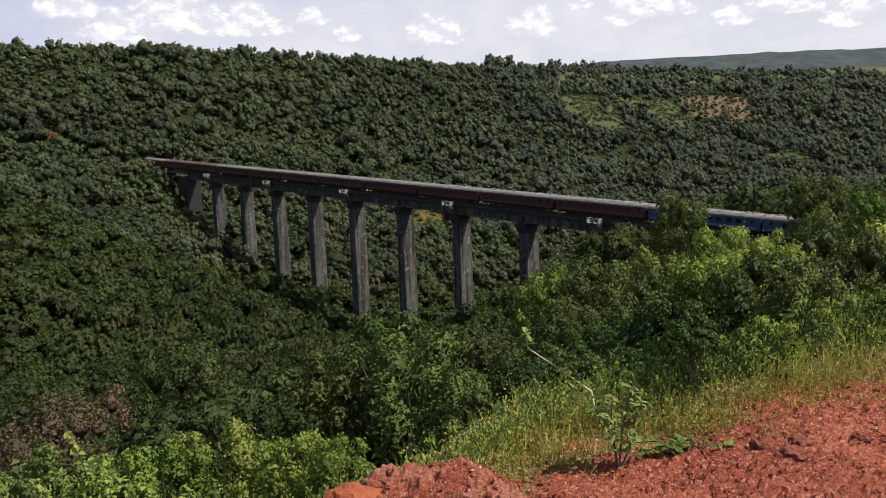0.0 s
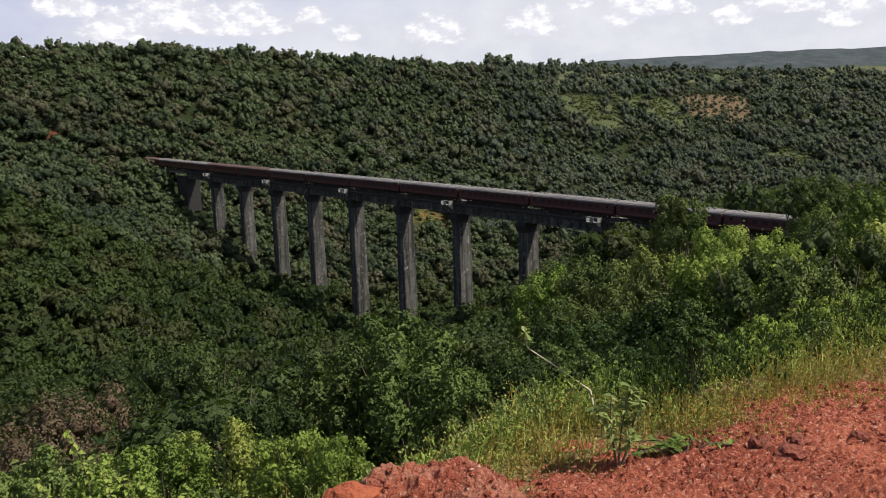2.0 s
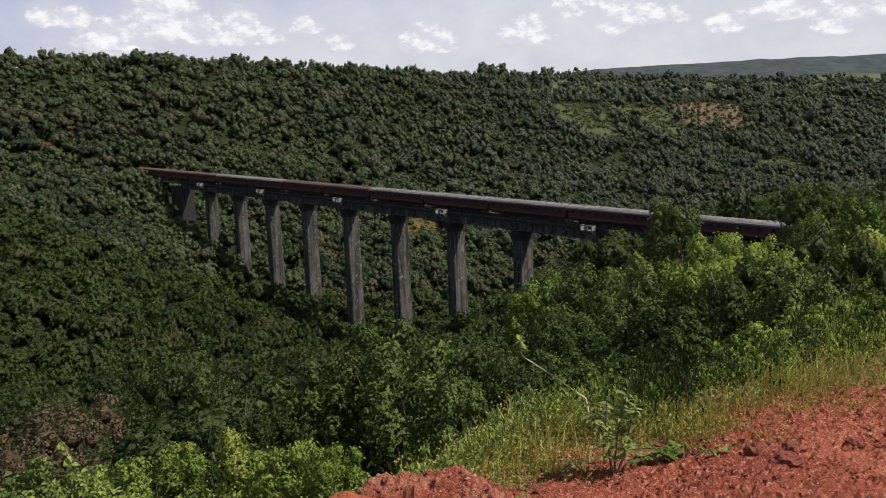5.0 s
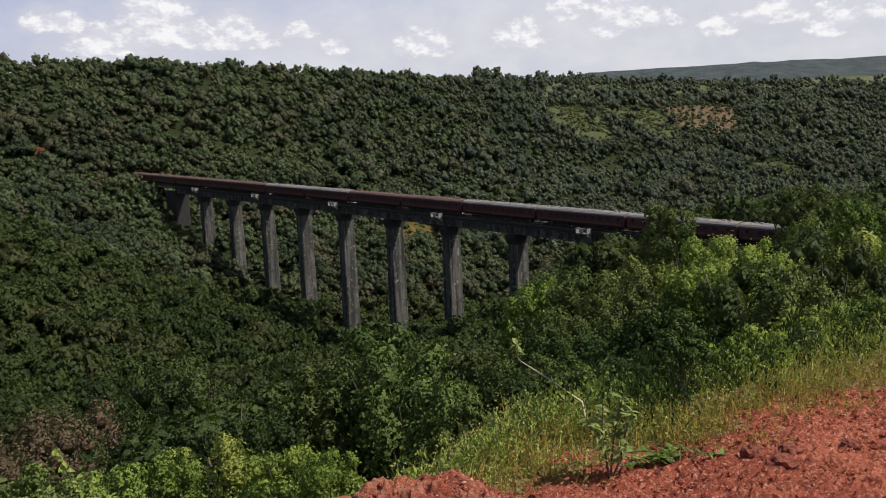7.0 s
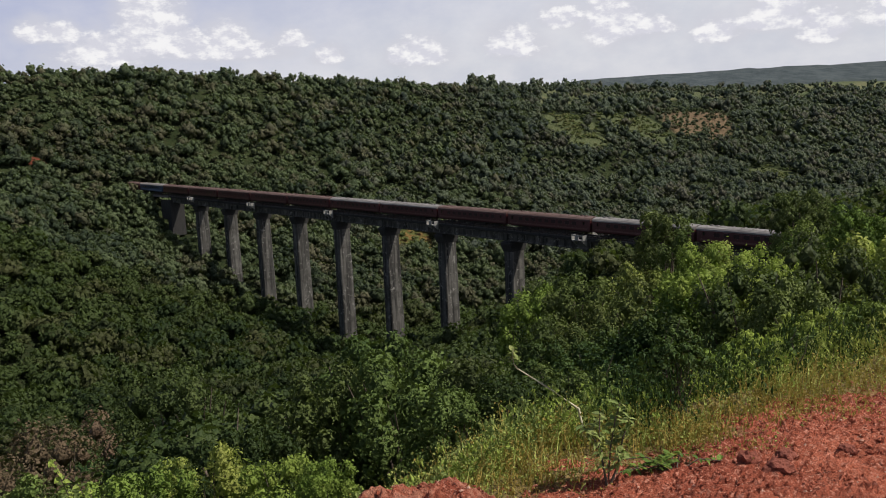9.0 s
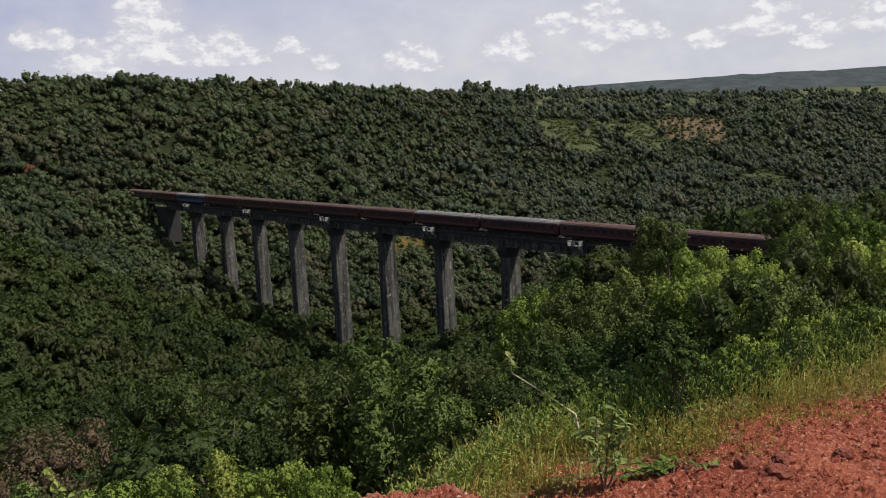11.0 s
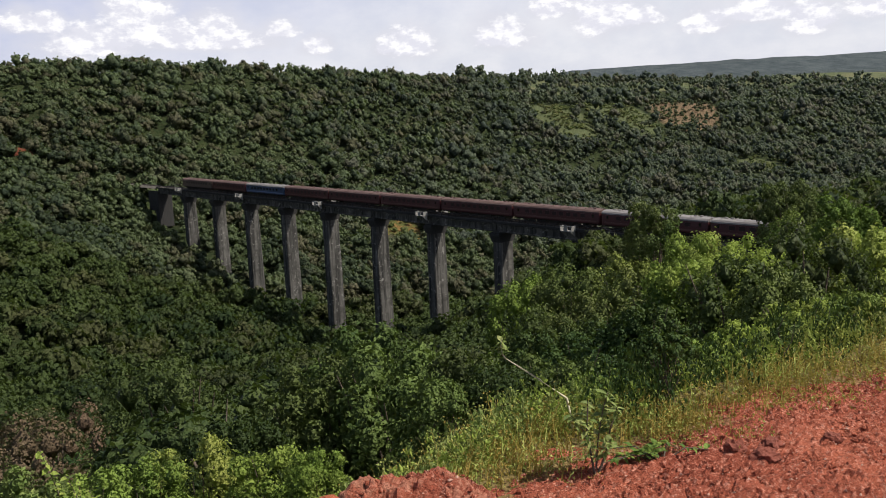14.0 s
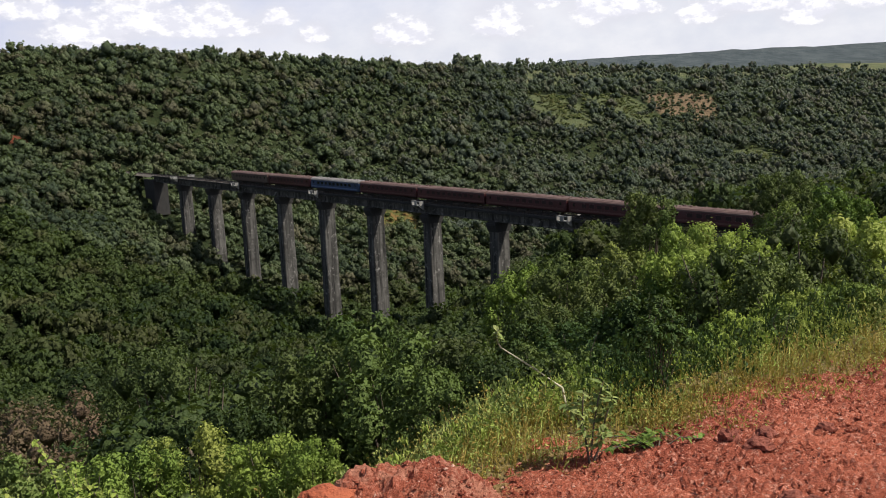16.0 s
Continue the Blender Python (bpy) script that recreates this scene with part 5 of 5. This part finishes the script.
def rock(name, x, y, size, squash, mat, label, seed, turn=0, sink=0.25, z0=None, crag=1.0):
    """A craggy lump of laterite."""
    bm = bmesh.new()
    bmesh.ops.create_icosphere(bm, subdivisions=3, radius=1.0)
    off = Vector((seed * 3.1, seed * 1.7, seed * 0.9))
    for v in bm.verts:
        d = v.co.normalized()
        k = 1 + 0.40 * noise.noise(d * 1.3 + off) + crag * (0.34 * noise.noise(d * 3.0 + off) + 0.20 * noise.noise(d * 6.5 + off))
        v.co = Vector((d.x * size[0], d.y * size[1], d.z * size[0] * squash)) * k
    ob = new(name, bm_mesh(name, bm, mat))
    z = float(ground_z(x, y)) if z0 is None else z0
    ob.matrix_basis = pose(x, y, z + size[0] * squash * (1 - 2 * sink), 0, 0, turn)
    return tagged(ob, label, "rock")


def spoil(x, y):
    """Height of the spoil heap over its base."""
    back = sstep(4.1, 3.55, y) * (1 - 0.34 * np.clip(3.55 - y, 0, 1)) * sstep(2.1, 2.6, y)
    return (0.50 * np.exp(-np.abs((x - 0.09) / 0.36) ** 2.0) + 0.36 * np.exp(-((x + 0.36) / 0.26) ** 2)) * back


def build_stones():
    rock("stone", 1.70, 3.98, (0.075, 0.055), 0.6, STONE, "craggy red laterite stone on bare soil", 1)
    rock("stone", 1.60, 4.10, (0.05, 0.05), 1.0, STONE, "dark upright laterite stone on bare soil", 2)
    rock("stone", 1.80, 4.12, (0.06, 0.05), 0.65, STONE, "craggy red laterite stone on bare soil", 3, 40)
    rock("stone", 2.17, 4.2, (0.055, 0.04), 0.6, STONE, "greyish rounded stone on red soil", 4)
    rock("stone", 1.62, 3.42, (0.06, 0.05), 0.6, STONE, "dark laterite stone half buried in soil", 5)
    rock("stone", 1.72, 3.40, (0.04, 0.04), 0.6, STONE, "dark laterite stone half buried in soil", 6)
    rock("rock", -0.40, 3.22, (0.105, 0.08), 0.55, ORANGE, "rounded orange-red laterite boulder on the heap", 7, 10, 0.3, -1.62, 0.45)
    rock("rock", -0.50, 3.12, (0.07, 0.06), 0.6, ORANGE, "small orange-red laterite boulder on the heap", 8, 60, 0.3, -1.66, 0.45)
    # spoil heap: a lumpy ridge of red earth
    gx, gy = np.meshgrid(np.linspace(-1.0, 0.95, 150), np.linspace(2.0, 4.5, 140))
    hump = spoil(gx, gy)
    rag = np.array([[noise.noise(Vector((x * 5, y * 5, 1.0))) * 0.06 + noise.noise(Vector((x * 12, y * 12, 2.0))) * 0.05 + noise.noise(Vector((x * 34, y * 34, 3.0))) * 0.034 for x, y in zip(r0, r1)] for r0, r1 in zip(gx, gy)])
    gz = -2.14 + hump + rag * np.clip(hump * 5, 0, 1) * 0.75 - 0.7 * (1 - np.clip(hump * 9, 0, 1)) ** 2
    v = np.stack([gx, gy, gz], -1).reshape(-1, 3)
    i = np.arange(139)[:, None] * 150 + np.arange(149)[None]
    f = np.stack([i, i + 1, i + 151, i + 150], -1).reshape(-1, 4)
    tagged(new("earth_mound", mesh_from("earth_mound", v, f, MOUND)), "lumpy heap of red laterite spoil on the brink", "earth mound")
    # loose gravel and pale chips
    rng = np.random.default_rng(21)
    temps = []
    for _ in range(8):
        v = np.array([(1, 0, 0), (0, 1, 0), (-1, 0, 0), (0, -1, 0), (0, 0, 1), (0, 0, -1)]) * rng.uniform(0.6, 1.3, (6, 1)) + rng.normal(0, 0.15, (6, 3))
        temps.append((v * np.array([1, 0.8, 0.65]), np.array([(i, (i + 1) % 4, 4) for i in range(4)] + [((i + 1) % 4, i, 5) for i in range(4)])))

    def strew(name, n, lo, hi, mat, label):
        x, y = rng.uniform(-0.6, 4.0, n), rng.uniform(2.7, 6.0, n)
        s = 0.9 * y - 0.45 * x
        ok = rng.uniform(size=n) < 1 - sstep(3.1, 3.8, s)
        x, y = x[ok], y[ok]
        r = lo * (hi / lo) ** (rng.uniform(size=len(x)) ** 1.9)
        z = np.maximum(ground_z(x, y) + 0.012, -2.14 + spoil(x, y) + 0.005)
        v, f = scatter(temps, rng.integers(0, 8, len(x)), np.stack([x, y, z + r * 0.25], 1), np.stack([r, r, r], 1), rng.uniform(0, 6, len(x)))
        tagged(new(name, mesh_from(name, v, f, mat)), label, "gravel", kind="stuff")

    strew("gravel", 6000, 0.004, 0.010, STONE, "loose dark red laterite gravel on bare ground")
    strew("gravel", 11000, 0.005, 0.024, SOIL, "loose red laterite gravel on bare ground")
    strew("pale_chips", 3600, 0.003, 0.013, CHIP, "pale chips and leaf litter on red soil")


build_stones()


def motions():
    """The train runs at an even pace along the line."""
    for ob, a in COACHES:
        walk(ob, [(t, along(a - V_TRAIN * t, 0, RAIL)) for t in (0.0, 0.1, 0.5, 4.0, 8.0, 12.0, 15.5, 15.9, 16.0)])


motions()
